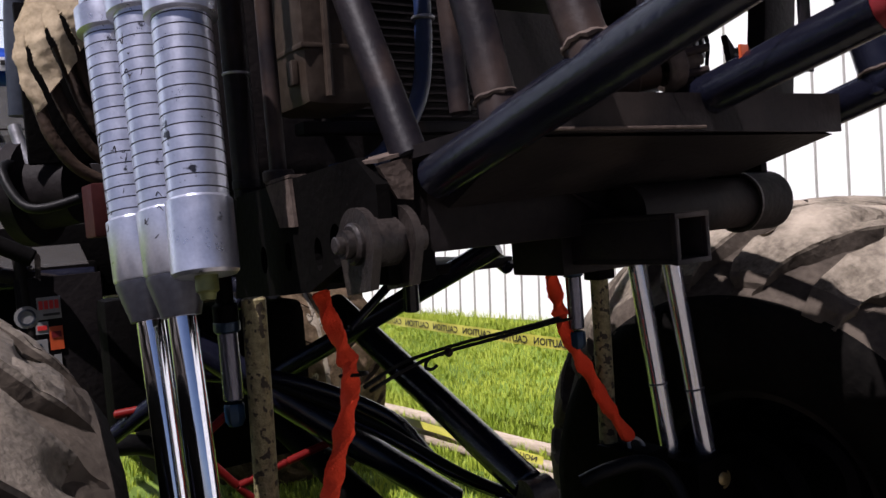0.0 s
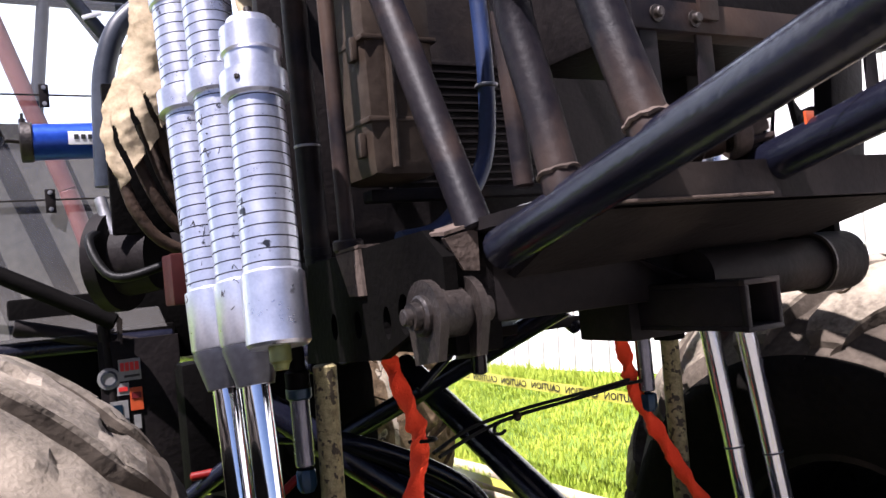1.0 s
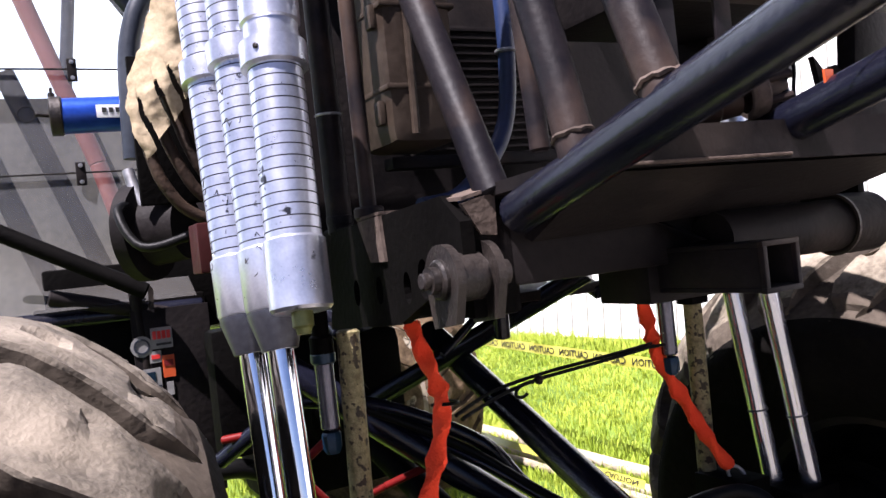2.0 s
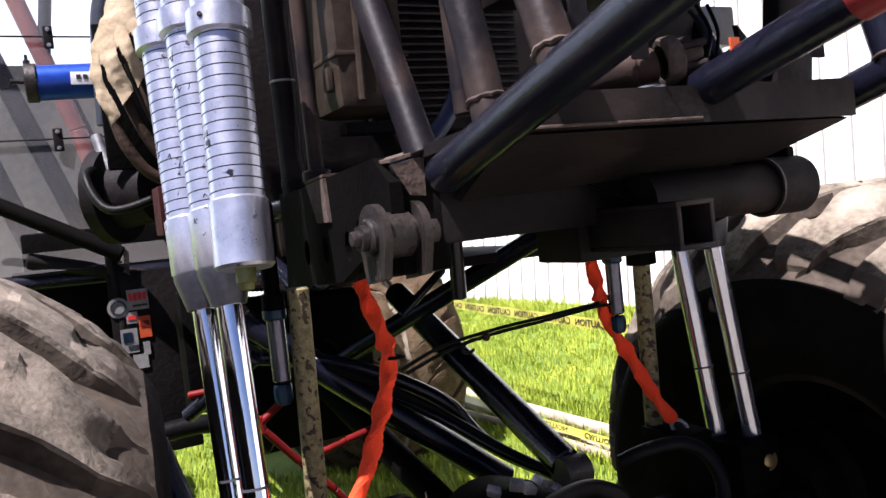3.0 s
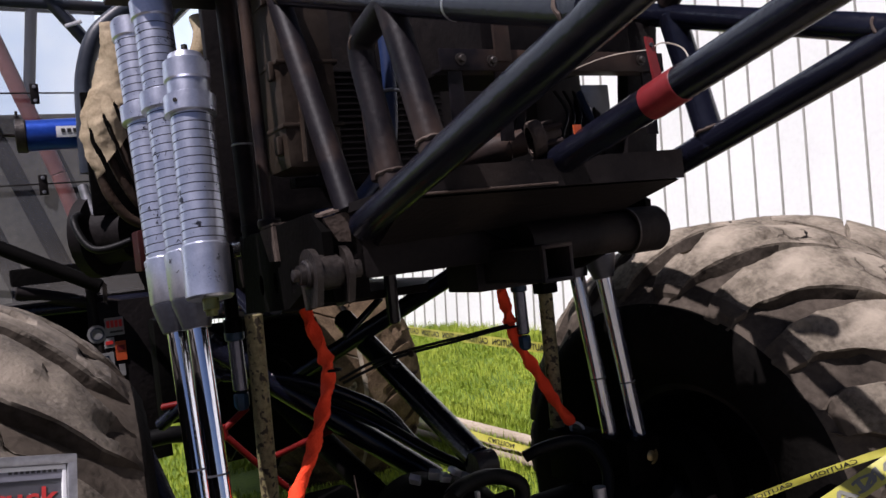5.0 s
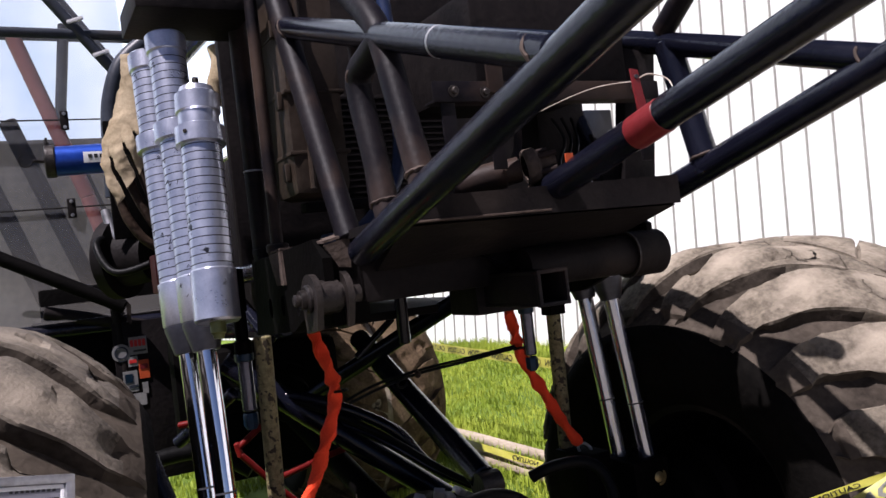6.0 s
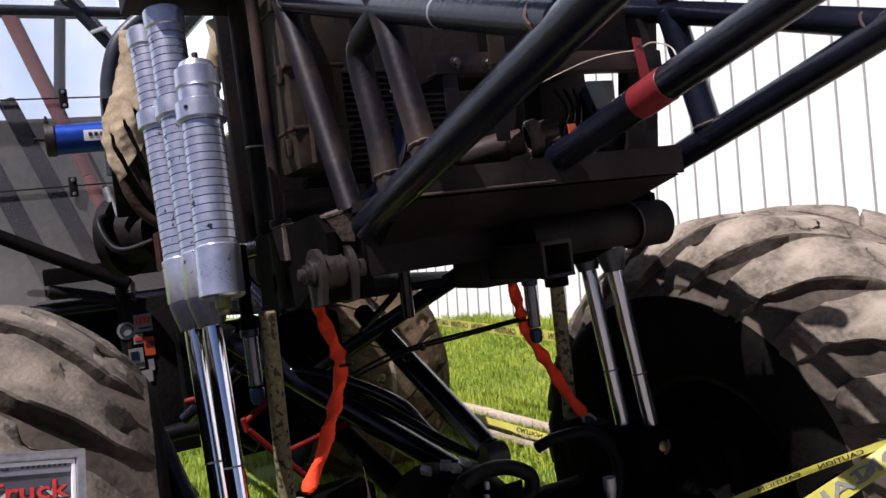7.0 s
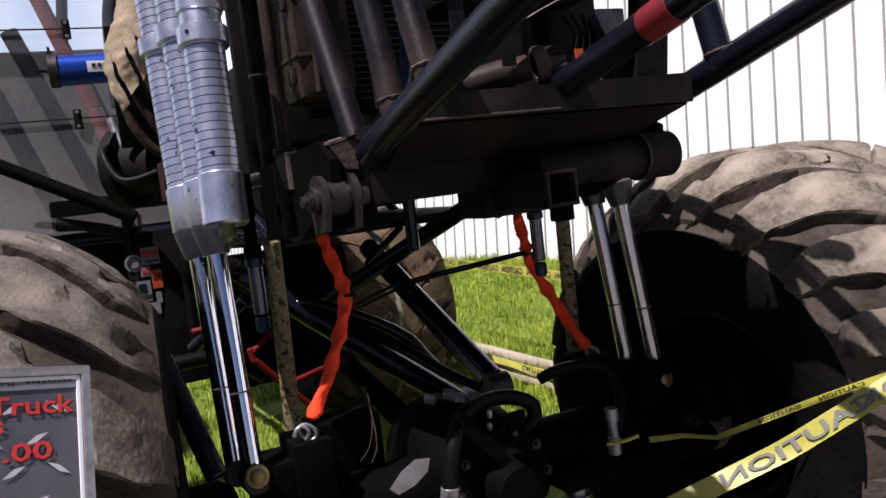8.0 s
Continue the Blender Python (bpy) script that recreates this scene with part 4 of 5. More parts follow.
part("drive_shaft", rod(B(), (-.22, 1.0, 1.22), (-.08, .34, .88), .042, 20), M["shadeblack"], truck)
block("frame_skirt", (-.585, .85, 1.385), (.15, .10, .36), "shadeblack", bevel=.02)
# red cage under the truck
for a, b in (((-.52, .6, 1.21), (-.51, .6, 1.16)), ((-.51, .6, 1.17), (-.42, .6, 1.06)), ((-.52, .6, 1.19), (-.43, .6, 1.25)), ((-.28, .6, 1.09), (-.12, .6, 1.12)), ((-.33, .6, .96), (-.22, .6, .81)), ((-.68, .7, 1.285), (-.57, .65, 1.295)), ((-.42, .6, 1.06), (-.33, .6, .96)), ((-.42, .6, 1.06), (-.28, .6, 1.09))):
    tube(a, b, .011, "bracered", "brace", "red painted brace")
# links at the other side of the wheel
tube((-.862, .03, 1.33), (-.795, -.125, 1.045), .027, name="tie_rod")
bent([(-.75, 1.0, 1.13), (-.6, 1.0, 1.135), (-.5, 1.0, 1.10), (-.40, .95, 1.03)], .03, "hose", "hydraulic_hose")
tube((-.68, .75, 1.22), (-.52, .55, 1.38), .022, name="brace")

# ---- chassis above and ahead
for s in (-1, 1):
    tube((s * .44, .2, 1.76), (s * .46, 4.6, 1.70), .03)
    tube((s * .40, .3, 1.58 if s < 0 else 1.67), (s * .42, 4.4, 1.42 if s < 0 else 1.62), .03)
    tube((s * .42, 0.02, 2.60), (s * .50, 4.2, 2.75), .03)
    for k in range(4):
        tube((s * .44, .9 + .9 * k, 1.75), (s * .41, .45 + .9 * k, 1.54), .022)
block("engine", (0.0, 1.35, 1.92), (.66, .95, .62), bevel=.05)
block("gearbox", (0.0, 2.3, 1.75), (.5, 1.0, .45), bevel=.06)
# Unseen tub, added so that it shades the far wheel.
block("cab_tub", (0.05, 3.9, 1.87), (1.0, 2.6, .48), bevel=.08)
block("floor_pan", (0.0, 1.9, 1.56), (.86, 2.9, .03))
# Three added black fillers: they darken the interior and block sun from the tyre.
block("bulkhead", (.17, .52, 2.26), (1.26, .04, 1.06))
block("fuel_cell", (.06, .76, 2.10), (.54, .40, .55), bevel=.02)
block("floor_plate", (0, .05, 1.79), (.84, .75, .02))
rad = empty("radiator", Matrix.Translation((0.07, .40, 2.13)), truck)
tagged(rad, "black finned radiator behind the uprights")
part("core", box(B(), (0, .02, 0), (.48, .04, .36)), M["black"], rad)
fin = None
for k in range(17):
    if fin is None:
        fin = part("fin", box(B(), (0, 0, 0), (.46, .02, .006), None, 0), M["black"], rad)
        o = fin
    else:
        o = fin.copy()
        scene.collection.objects.link(o)
    o.location = (0, -.005, -.17 + .021 * k)
block("ledge", (0.0, .28, 1.935), (.62, .05, .03), "dusty")
tube((-0.452, 0.265, 1.78), (-0.452, 0.27, 2.60), 0.029, "dusty")
tube((-0.468, 0.055, 1.79), (-0.468, 0.055, 2.60), 0.017, "dusty")
for x, y in ((-.452, .265), (-.468, .055)):
    part("collar", rod(B(), (x, y, 1.80), (x, y, 1.825), .031, 16), M["dusty"], truck)
part("hose_clamp", rod(B(), (-.452, .267, 2.05), (-.452, .267, 2.056), .031, 16), M["galv"], truck)
tank = empty("tank", Matrix.Translation((-0.325, 0.12, 1.945)), truck)
tagged(tank, "dirty tan plastic tank with moulded ribs")
part("shell", box(B(), (0, 0, .33), (.17, .20, .66), None, .035), M["tank"], tank)
for k in range(3):
    part("moulded_rib", box(B(), (0, 0, .12 + .17 * k), (.176, .206, .012), None, .004), M["tank"], tank)
part("seam", sweep(B(), [(-.035, -.104, .02), (-.03, -.106, .3), (-.028, -.104, .64)], .009, 8), M["tank"], tank)
for k in range(3):
    part("latch", box(B(), (-.092, -.06, .07 + .2 * k), (.014, .03, .05), None, .004), M["tank"], tank)
bent([(0.01, .22, 2.6), (0.02, .22, 2.3), (0.01, .22, 2.1), (-.03, .21, 1.98), (-.12, .19, 1.885), (-.2, .17, 1.835), (-.3, .15, 1.82)], .022, "bluehose", "coolant_hose", "blue rubber coolant hose")
part("hose_tie", rod(B(), (0.018, .22, 2.19), (0.018, .22, 2.2), .03, 16), M["galv"], truck)
bent([(-.1, -.1, 1.83), (0, -.12, 1.86), (.12, -.05, 1.85), (.2, .1, 1.84)], .016, "hose", "hydraulic_hose")
bent([(-.3, -.3, 1.83), (-.2, -.25, 1.845), (-.05, -.28, 1.84), (.1, -.3, 1.835)], .012, "galv", "hydraulic_hose", "braided steel hose")

# tray with its box between the uprights
tray = empty("equipment_box", Matrix.Translation((0.012, -.572, 2.082)), truck)
tagged(tray, "black equipment box in a bolted steel tray")
part("box", box(B(), (.06, .22, .14), (.44, .40, .22), None, .012), M["black"], tray)
part("tray_rail", box(B(), (0, -.045, 0), (.62, .008, .045), None, .002), M["dusty"], tray)
part("tray_rail", box(B(), (0, -.025, -.02), (.62, .04, .006), None, .002), M["dusty"], tray)
for x in (-.275, -.16, .26):
    part("hanger", box(B(), (x, -.04, -.09), (.034, .006, .16), None, .002), M["dusty"], tray)
part("buckle", box(B(), (-.16, -.055, .06), (.04, .008, .13), None, .004), M["dusty"], tray)
for x, z in ((-.263, .0), (.235, .004), (-.186, -.003)):
    bolt((x, -.05, z), (0, -1, 0), .008, .010, "steel", parent=tray)
plate("tan_sheet", [(-.07, -.1, 2.25), (.05, -.1, 2.28), (.05, -.1, 2.20), (-.07, -.1, 2.17)], (0, .004, 0), "tank")
# winch motor on the deck
mot = empty("winch_motor", Matrix.Translation((0.005, -.53, 1.912)), truck)
tagged(mot, "dusty black motor with a lobed end cap on the deck")
part("housing", lathe(B(), (-.20, .06, -.02), (.02, -.04, .02), [(0, 0), (0, .03), (.01, .034), (.12, .034), (.125, .03), (.16, .03)], 24), M["dusty"], mot)
part("end_cap", lathe(B(), (-.045, -.012, .008), (.02, -.04, .02), [(0, .030), (0, .038), (.005, .042), (.026, .042), (.031, .037), (.032, .030), (.036, .029), (.037, .018), (.06, .016), (.062, .010), (.075, .009), (.075, 0)], 24), M["coat"], mot)
for k in range(5):
    t = k * 2 * math.pi / 5
    part("lobe", lathe(B(), (-.03, -.02 + .030 * math.cos(t), .01 + .030 * math.sin(t)), (.03, -.045 + .030 * math.cos(t), .02 + .030 * math.sin(t)), [(0, .007), (.045, .007), (.045, 0)], 10), M["dusty"], mot)
plate("sprocket_tab", [(.20, -.5, 2.0), (.225, -.5, 1.975), (.26, -.5, 1.985), (.32, -.5, 1.94), (.31, -.5, 1.88), (.22, -.5, 1.87), (.215, -.5, 1.93)], (0, .012, 0), "black")
bolt((.225, -.5, 1.955), (0, -1, 0), .007, .01)
block("post", (.345, -.50, 2.03), (.10, .04, .36), m=pose(0, 0, 0, 0, 8, 0))
plate("decal", [(-.026, -.684, 1.930), (-.006, -.684, 1.930), (-.008, -.684, 1.893), (-.024, -.684, 1.893)], (0, .004, 0), "orange", "small orange warning plate")
block("relay_box", (.45, -.2, 2.07), (.10, .06, .09), "grey", "grey plastic relay box")
for k in range(3):
    bent([(.12 + .02 * k, -.5, 1.87), (.10 + .025 * k, -.49, 1.93), (.13 + .02 * k, -.48, 1.99), (.12 + .03 * k, -.45, 2.05)], .004, "hose", "wire", seg=6)
bent([(-.16, -.4, 1.83), (-.08, -.47, 1.88), (-.03, -.5, 1.96), (-.02, -.5, 2.03)], .014, "dusty", "webbing_strap", flat=.3)
bat = empty("battery_case", Matrix.Translation((.315, -.17, 2.075)), truck)
tagged(bat, "black battery case strapped behind the deck")
part("case", box(B(), (0, 0, -.02), (.17, .12, .20), None, .012), M["black"], bat)
part("cover", box(B(), (0, 0, .09), (.18, .13, .03), None, .01), M["dusty"], bat)
# kill switch tab on the centre rail, with its lanyard
ks = empty("kill_switch", Matrix.Translation((0, -.915, 1.965)), truck)
tagged(ks, "red metal kill switch tab on the centre rail")
part("tab", slab(B(), [(-.012, .0, 0), (.012, .0, 0), (.010, .010, .055), (.010, .016, .092), (-.008, .016, .095), (-.010, .010, .06)], (0, .005, 0)), M["bandred"], ks, smooth=False)
part("hole", lathe(B(), (.001, .010, .078), (.001, .022, .078), [(0, 0), (0, .0045), (.012, .0045), (.012, 0)], 12), M["groove"], ks)
bent([(0.0, .015, .07), (.04, .02, .085), (.07, 0, .07), (.05, -.03, .03), (.02, -.02, .0)], .0015, "wirew", "lanyard", parent=ks, seg=6)
bent([(0.0, .015, .07), (-.06, .1, .07), (-.14, .25, .03), (-.18, .36, -.02)], .0010, "wirew", "lanyard", parent=ks, seg=6)

# ---- body side: translucent panel, accumulator, wrapped headers
panel = empty("body_panel", Matrix.Translation((-.095, 1.76, .032)), truck)
tagged(panel, "scuffed translucent plastic body panel with riveted seams")
rows = [(1.62, -.30), (1.72, -.12), (1.85, -.03), (2.08, -.005), (2.10, 0), (2.48, .08), (2.50, .085), (3.4, .28)]
bm = B()
cols = [-2.6, -1.8, -1.2, -.9, -.62, -.46]
grid = [[bm.verts.new((x, y, z)) for x in cols] for z, y in rows]
for a, b in zip(grid, grid[1:]):
    for k in range(len(cols) - 1):
        bm.faces.new((a[k], a[k + 1], b[k + 1], b[k]))
part("sheet", bm, M["lexan"], panel)
panel.children[0].visible_shadow = False
for z, y in ((2.105, -.012), (2.505, .073)):
    part("seam", box(B(), (-1.53, y, z), (2.14, .008, .006), None, .001), M["steel"], panel)
for x, y, z in ((-.766, -.02, 2.10), (-.752, .065, 2.50), (-1.25, -.02, 2.10), (-1.3, .065, 2.5)):
    cl = part("clip", box(B(), (x, y, z), (.034, .012, .085), None, .003), M["black"], panel)
    for dz in (-.03, .03):
        bolt((x, y - .006, z + dz), (0, -1, 0), .005, .003, "galv", "rivet", cl)
tube((-0.755, 2.2, 2.23), (-1.02, 2.2, 3.05), .036, "pink", label="red painted tube")
tube((-0.69, 2.2, 1.98), (-0.755, 2.2, 2.23), .036, "pink", label="red painted tube")
tube((-1.07, 2.2, 2.61), (-0.75, 2.2, 1.71), .040, "black")
tube((-0.81, 2.25, 2.45), (-0.59, 2.25, 1.8), .042, "black")
tube((-1.23, 2.2, 2.48), (-0.96, 2.2, 1.68), .045, "black")
tube((-0.78, 2.2, 3.08), (-0.85, 2.2, 2.53), .026, "grey")
tube((-1.69, 2.2, 3.03), (-0.44, 2.2, 3.02), .026, "grey")
tube((-0.87, 2.15, 3.28), (-0.53, 2.15, 2.79), .03, "grey")
plate("inner_panel", [(-1.99, 2.55, 1.53), (-0.54, 2.55, 1.53), (-0.54, 2.6, 2.59), (-1.99, 2.6, 2.59)], (0, .01, 0), "inner", "grey inner sheet with tan dust")
tube((-0.89, 1.7, 3.065), (-0.59, 1.7, 2.665), .024, "grey")
tube((-1.69, 1.72, 2.9), (-0.49, 1.7, 2.88), .022, "grey")
for p in ((-0.772, 1.67, 2.937), (-0.681, 1.67, 2.794)):
    part("tube_clamp", box(B(), p, (.07, .012, .016), pose(0, 0, 0, 0, -20, 0), .003), M["paper"], truck, "pale plastic tie")
bent([(-0.49, 1.4, 2.79), (-0.55, 1.4, 2.757), (-0.64, 1.4, 2.67), (-0.688, 1.4, 2.55), (-0.708, 1.4, 2.418), (-0.72, 1.4, 2.13)], .036, "grey", "frame_tube")
acc = empty("accumulator", Matrix.Translation((-.940, 1.60, 2.316)), truck)
tagged(acc, "blue anodised oil accumulator cylinder with a pale label")
part("barrel", rod(B(), (0.02, 0, 0), (.40, -.04, .005), .062, 32), M["blue"], acc)
part("end_cap", rod(B(), (-.01, 0, 0), (.03, -.004, 0), .068, 32), M["steel"], acc)
ringp = [Vector((-.085 + .026 * math.cos(t), -.05, .026 * math.sin(t))) for t in [k * math.pi / 12 for k in range(25)]]
part("ring_handle", sweep(B(), ringp, .0026, 6, 1, smooth=False), M["black"], acc)
part("stud", rod(B(), (-.06, -.04, 0), (0, -.01, 0), .007, 10), M["steel"], acc)
part("valve", lathe(B(), (.0, 0, .06), (.0, 0, .11), [(0, .012), (.02, .012), (.022, .006), (.04, .005), (.04, 0)], 10), M["steel"], acc)
part("label_plate", box(B(), (.20, -.083, .0), (.14, .003, .045), None, .001), M["paper"], acc, "pale printed label")
for k in range(5):
    part("print_bar", box(B(), (.155 + .022 * k, -.0855, .004), (.014, .002, .016), None, 0), M["ink"], acc)
TAILS = [
    [(-0.80, 0.64, 2.09), (-0.784, 0.635, 2.017), (-0.767, 0.63, 1.962), (-0.723, 0.63, 1.896), (-0.658, 0.63, 1.856)],
    [(-0.765, 0.64, 2.14), (-0.745, 0.635, 2.065), (-0.725, 0.63, 2.01), (-0.691, 0.63, 1.944), (-0.646, 0.63, 1.898)],
    [(-0.735, 0.64, 2.18), (-0.715, 0.635, 2.115), (-0.699, 0.63, 2.058), (-0.671, 0.63, 1.993), (-0.635, 0.63, 1.941)],
    [(-0.705, 0.64, 2.22), (-0.693, 0.635, 2.151), (-0.681, 0.63, 2.1), (-0.659, 0.63, 2.043), (-0.63, 0.63, 1.984)],
]
for pts in TAILS:
    part("header_pipe", sweep(B(), pts, .0150, 14), M["rust"], truck, "heat-rusted exhaust header pipe")


def heat_wrap():
    """One cloth of heat wrap over the pipes: a closed sheet above, cut by three narrow slits below."""
    left = [(-.74, 2.50), (-.745, 2.42), (-.785, 2.303), (-.822, 2.23), (-.831, 2.151), (-.826, 2.09), (-.796, 2.017)]
    right = [(-.60, 2.50), (-.60, 2.46), (-.61, 2.40), (-.62, 2.36), (-.628, 2.329), (-.634, 2.27), (-.641, 2.214)]
    slits = [(.10, .17), (.29, .41), (.44, .63)]
    nu, nv = 84, 100
    bm = B()
    grid = []
    for i in range(nu + 1):
        u = 6 * i / nu
        k = min(5, int(u))
        f = u - k
        row = []
        for q in range(nv + 1):
            v = q / nv
            l, r = Vector(left[k]).lerp(Vector(left[k + 1]), f), Vector(right[k]).lerp(Vector(right[k + 1]), f)
            x, z = l.lerp(r, v)
            w = min(1, max(0, (u - 3.4) / 2.0))
            ridge = 0
            edges = [-.02] + [a + (b - a) * w for a, b in slits] + [1.0]
            for a, b in zip(edges, edges[1:]):
                if a <= v <= b:
                    ridge = abs(math.sin(math.pi * (v - a) / (b - a))) ** .4
            y = .655 - .05 * math.sin(math.pi * min(1, .12 + v * .8)) - .010 * ridge * min(1, max(0, u - 3.2))
            p = Vector((x, y, z))
            p.y += .016 * noise.noise(p * 9) + .0025 * noise.noise(p * 45)
            p.x += .005 * noise.noise(p * 30 + Vector((4, 0, 0))) + (.004 * noise.noise(p * 90) if q in (0, nv) else 0)
            p.z += .006 * noise.noise(p * 26) if i == nu else 0
            row.append(bm.verts.new(p))
        grid.append(row)
    for i in range(nu):
        u = 6 * (i + .5) / nu
        w = min(1, max(0, (u - 3.4) / 2.0))
        for q in range(nv):
            v = (q + .5) / nv
            heads = (4.0, 3.9, 3.75)
            cut = any(u > h and abs(v - (a + (b - a) * w)) < .015 + .016 * min(1, (u - h) / .8) for (a, b), h in zip(slits, heads))
            band = sum(v > a + (b - a) * w for a, b in slits)
            if cut or u > (6.0, 5.85, 5.95, 5.7)[band]:
                continue
            bm.faces.new((grid[i][q], grid[i][q + 1], grid[i + 1][q + 1], grid[i + 1][q]))
    bmesh.ops.delete(bm, geom=[v for v in bm.verts if not v.link_faces], context="VERTS")
    bmesh.ops.recalc_face_normals(bm, faces=bm.faces[:])
    bmesh.ops.solidify(bm, geom=bm.faces[:], thickness=.006)
    return bm


part("header_wrap", heat_wrap(), M["wrap"], truck, "tan heat wrap slit over the header pipes")
bm = B()
sweep(bm, [(-.43, .75, 2.36), (-.405, .75, 2.43), (-.385, .75, 2.50), (-.41, .76, 2.57)], [.03, .05, .05, .03], 16, flat=.8)
for v in bm.verts:
    v.co += v.co.normalized() * .016 * noise.noise(v.co * 18)
part("header_wrap", bm, M["wrap"], truck, "loose tan heat wrap")
# Added dark sheet that gives the wrap's slits their shaded depth.
block("heat_shield", (-.69, .80, 2.12), (.22, .02, .40), "shadeblack", bevel=.006)
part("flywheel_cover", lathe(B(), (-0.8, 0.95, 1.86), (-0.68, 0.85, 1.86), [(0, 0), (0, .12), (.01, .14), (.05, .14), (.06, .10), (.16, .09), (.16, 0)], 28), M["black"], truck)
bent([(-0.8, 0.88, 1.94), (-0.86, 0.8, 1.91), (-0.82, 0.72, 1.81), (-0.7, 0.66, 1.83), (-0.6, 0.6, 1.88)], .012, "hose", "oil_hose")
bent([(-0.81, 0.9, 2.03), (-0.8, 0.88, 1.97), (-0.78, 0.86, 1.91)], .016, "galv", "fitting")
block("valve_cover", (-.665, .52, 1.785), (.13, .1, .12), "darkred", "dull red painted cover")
tube((-1.195, 1.5, 1.954), (-0.727, 1.4, 1.684), .028, "shadeblack")
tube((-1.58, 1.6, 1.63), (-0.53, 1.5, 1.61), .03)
block("sill_beam", (-.72, 1.61, 1.66), (.62, .05, .26), "shadeblack", bevel=.012)
block("sill_plate", (-.79, 1.57, 1.36), (.56, .05, .60), "shadeblack", bevel=.012)
tube((-1.02, 1.50, 1.70), (-.52, 1.48, 1.56), .026, "black")
tube((-.76, 1.47, 1.70), (-.74, 1.47, 1.30), .020, "black", "brace")
plate("fork_bracket", [(-.735, 1.44, 1.735), (-.70, 1.44, 1.69), (-.705, 1.44, 1.62), (-.72, 1.44, 1.62), (-.718, 1.44, 1.685), (-.755, 1.44, 1.715)], (0, .008, 0), "steel", "small dusty forked bracket")
# sponsor plate: stickers as plain coloured shapes
sp = empty("sticker_plate", Matrix.Translation((-.672, 1.45, 1.342)), truck)
tagged(sp, "black plate covered with small coloured stickers")
part("backing", box(B(), (0.02, .01, -.05), (.26, .012, .66), None, .003), M["black"], sp)
for x, z, w, h, m in ((-.017, .179, .070, .072, "sticker"), (-.043, .117, .038, .040, "sticker"), (-.003, .080, .040, .076, "orange"), (-.059, .037, .056, .085, "sticker"), (-.005, .003, .022, .046, "sticker"), (-.03, -.04, .05, .05, "sticker")):
    part("sticker", box(B(), (x, .001, z), (w, .003, h), None, 0), M[m], sp, "small printed sticker")
part("sticker", lathe(B(), (-.084, .003, .157), (-.084, -.002, .157), [(0, .036), (.003, .036), (.003, 0)], 24), M["sticker"], sp, "round pale sticker")
part("print_bar", lathe(B(), (-.084, -.0, .157), (-.084, -.004, .157), [(0, .027), (.003, .027), (.003, .020), (0, .020)], 24), M["grey"], sp)
for k in range(4):
    part("print_bar", box(B(), (-.041 + .0155 * k, -.0015, .190), (.012, .002, .028), None, 0), M["posterred"], sp)
part("print_bar", box(B(), (-.012, -.0015, .158), (.05, .002, .008), None, 0), M["ink"], sp)
part("print_bar", box(B(), (-.043, -.0015, .117), (.028, .002, .014), None, 0), M["posterred"], sp)
part("print_bar", box(B(), (-.003, -.0015, .092), (.03, .002, .02), None, 0), M["bandred"], sp)
part("print_bar", box(B(), (-.065, -.0015, .05), (.03, .002, .035), None, 0), M["bluefit"], sp)
part("print_bar", box(B(), (-.05, -.0015, .015), (.034, .002, .012), None, 0), M["grey"], sp)
part("marker_light", rod(B(), (-.50, 1.2, 1.48), (-.50, 1.18, 1.48), .014, 12), M["red"], truck)


# ---------------------------------------------------------------- things on the lawn
def letters(text, high, mirror=False, flip=False):
    """Flat letters of the built-in font as vertices and faces, from 0 along x, centred on y."""
    cu = bpy.data.curves.new("lettering", "FONT")
    cu.body, cu.size, cu.resolution_u, cu.offset = text, 1.0, 2, 0.018
    ob = bpy.data.objects.new("lettering", cu)
    scene.collection.objects.link(ob)
    me = bpy.data.meshes.new_from_object(ob.evaluated_get(bpy.context.evaluated_depsgraph_get()))
    verts, faces = [v.co.copy() for v in me.vertices], [tuple(p.vertices) for p in me.polygons]
    bpy.data.objects.remove(ob)
    bpy.data.meshes.remove(me)
    bpy.data.curves.remove(cu)
    x0, x1 = min(v.x for v in verts), max(v.x for v in verts)
    y0, y1 = min(v.y for v in verts), max(v.y for v in verts)
    k = high / (y1 - y0)
    wide = (x1 - x0) * k
    out = [(((x1 - v.x) if mirror else (v.x - x0)) * k, (v.y - (y0 + y1) / 2) * k * (-1 if flip else 1)) for v in verts]
    return out, faces, wide


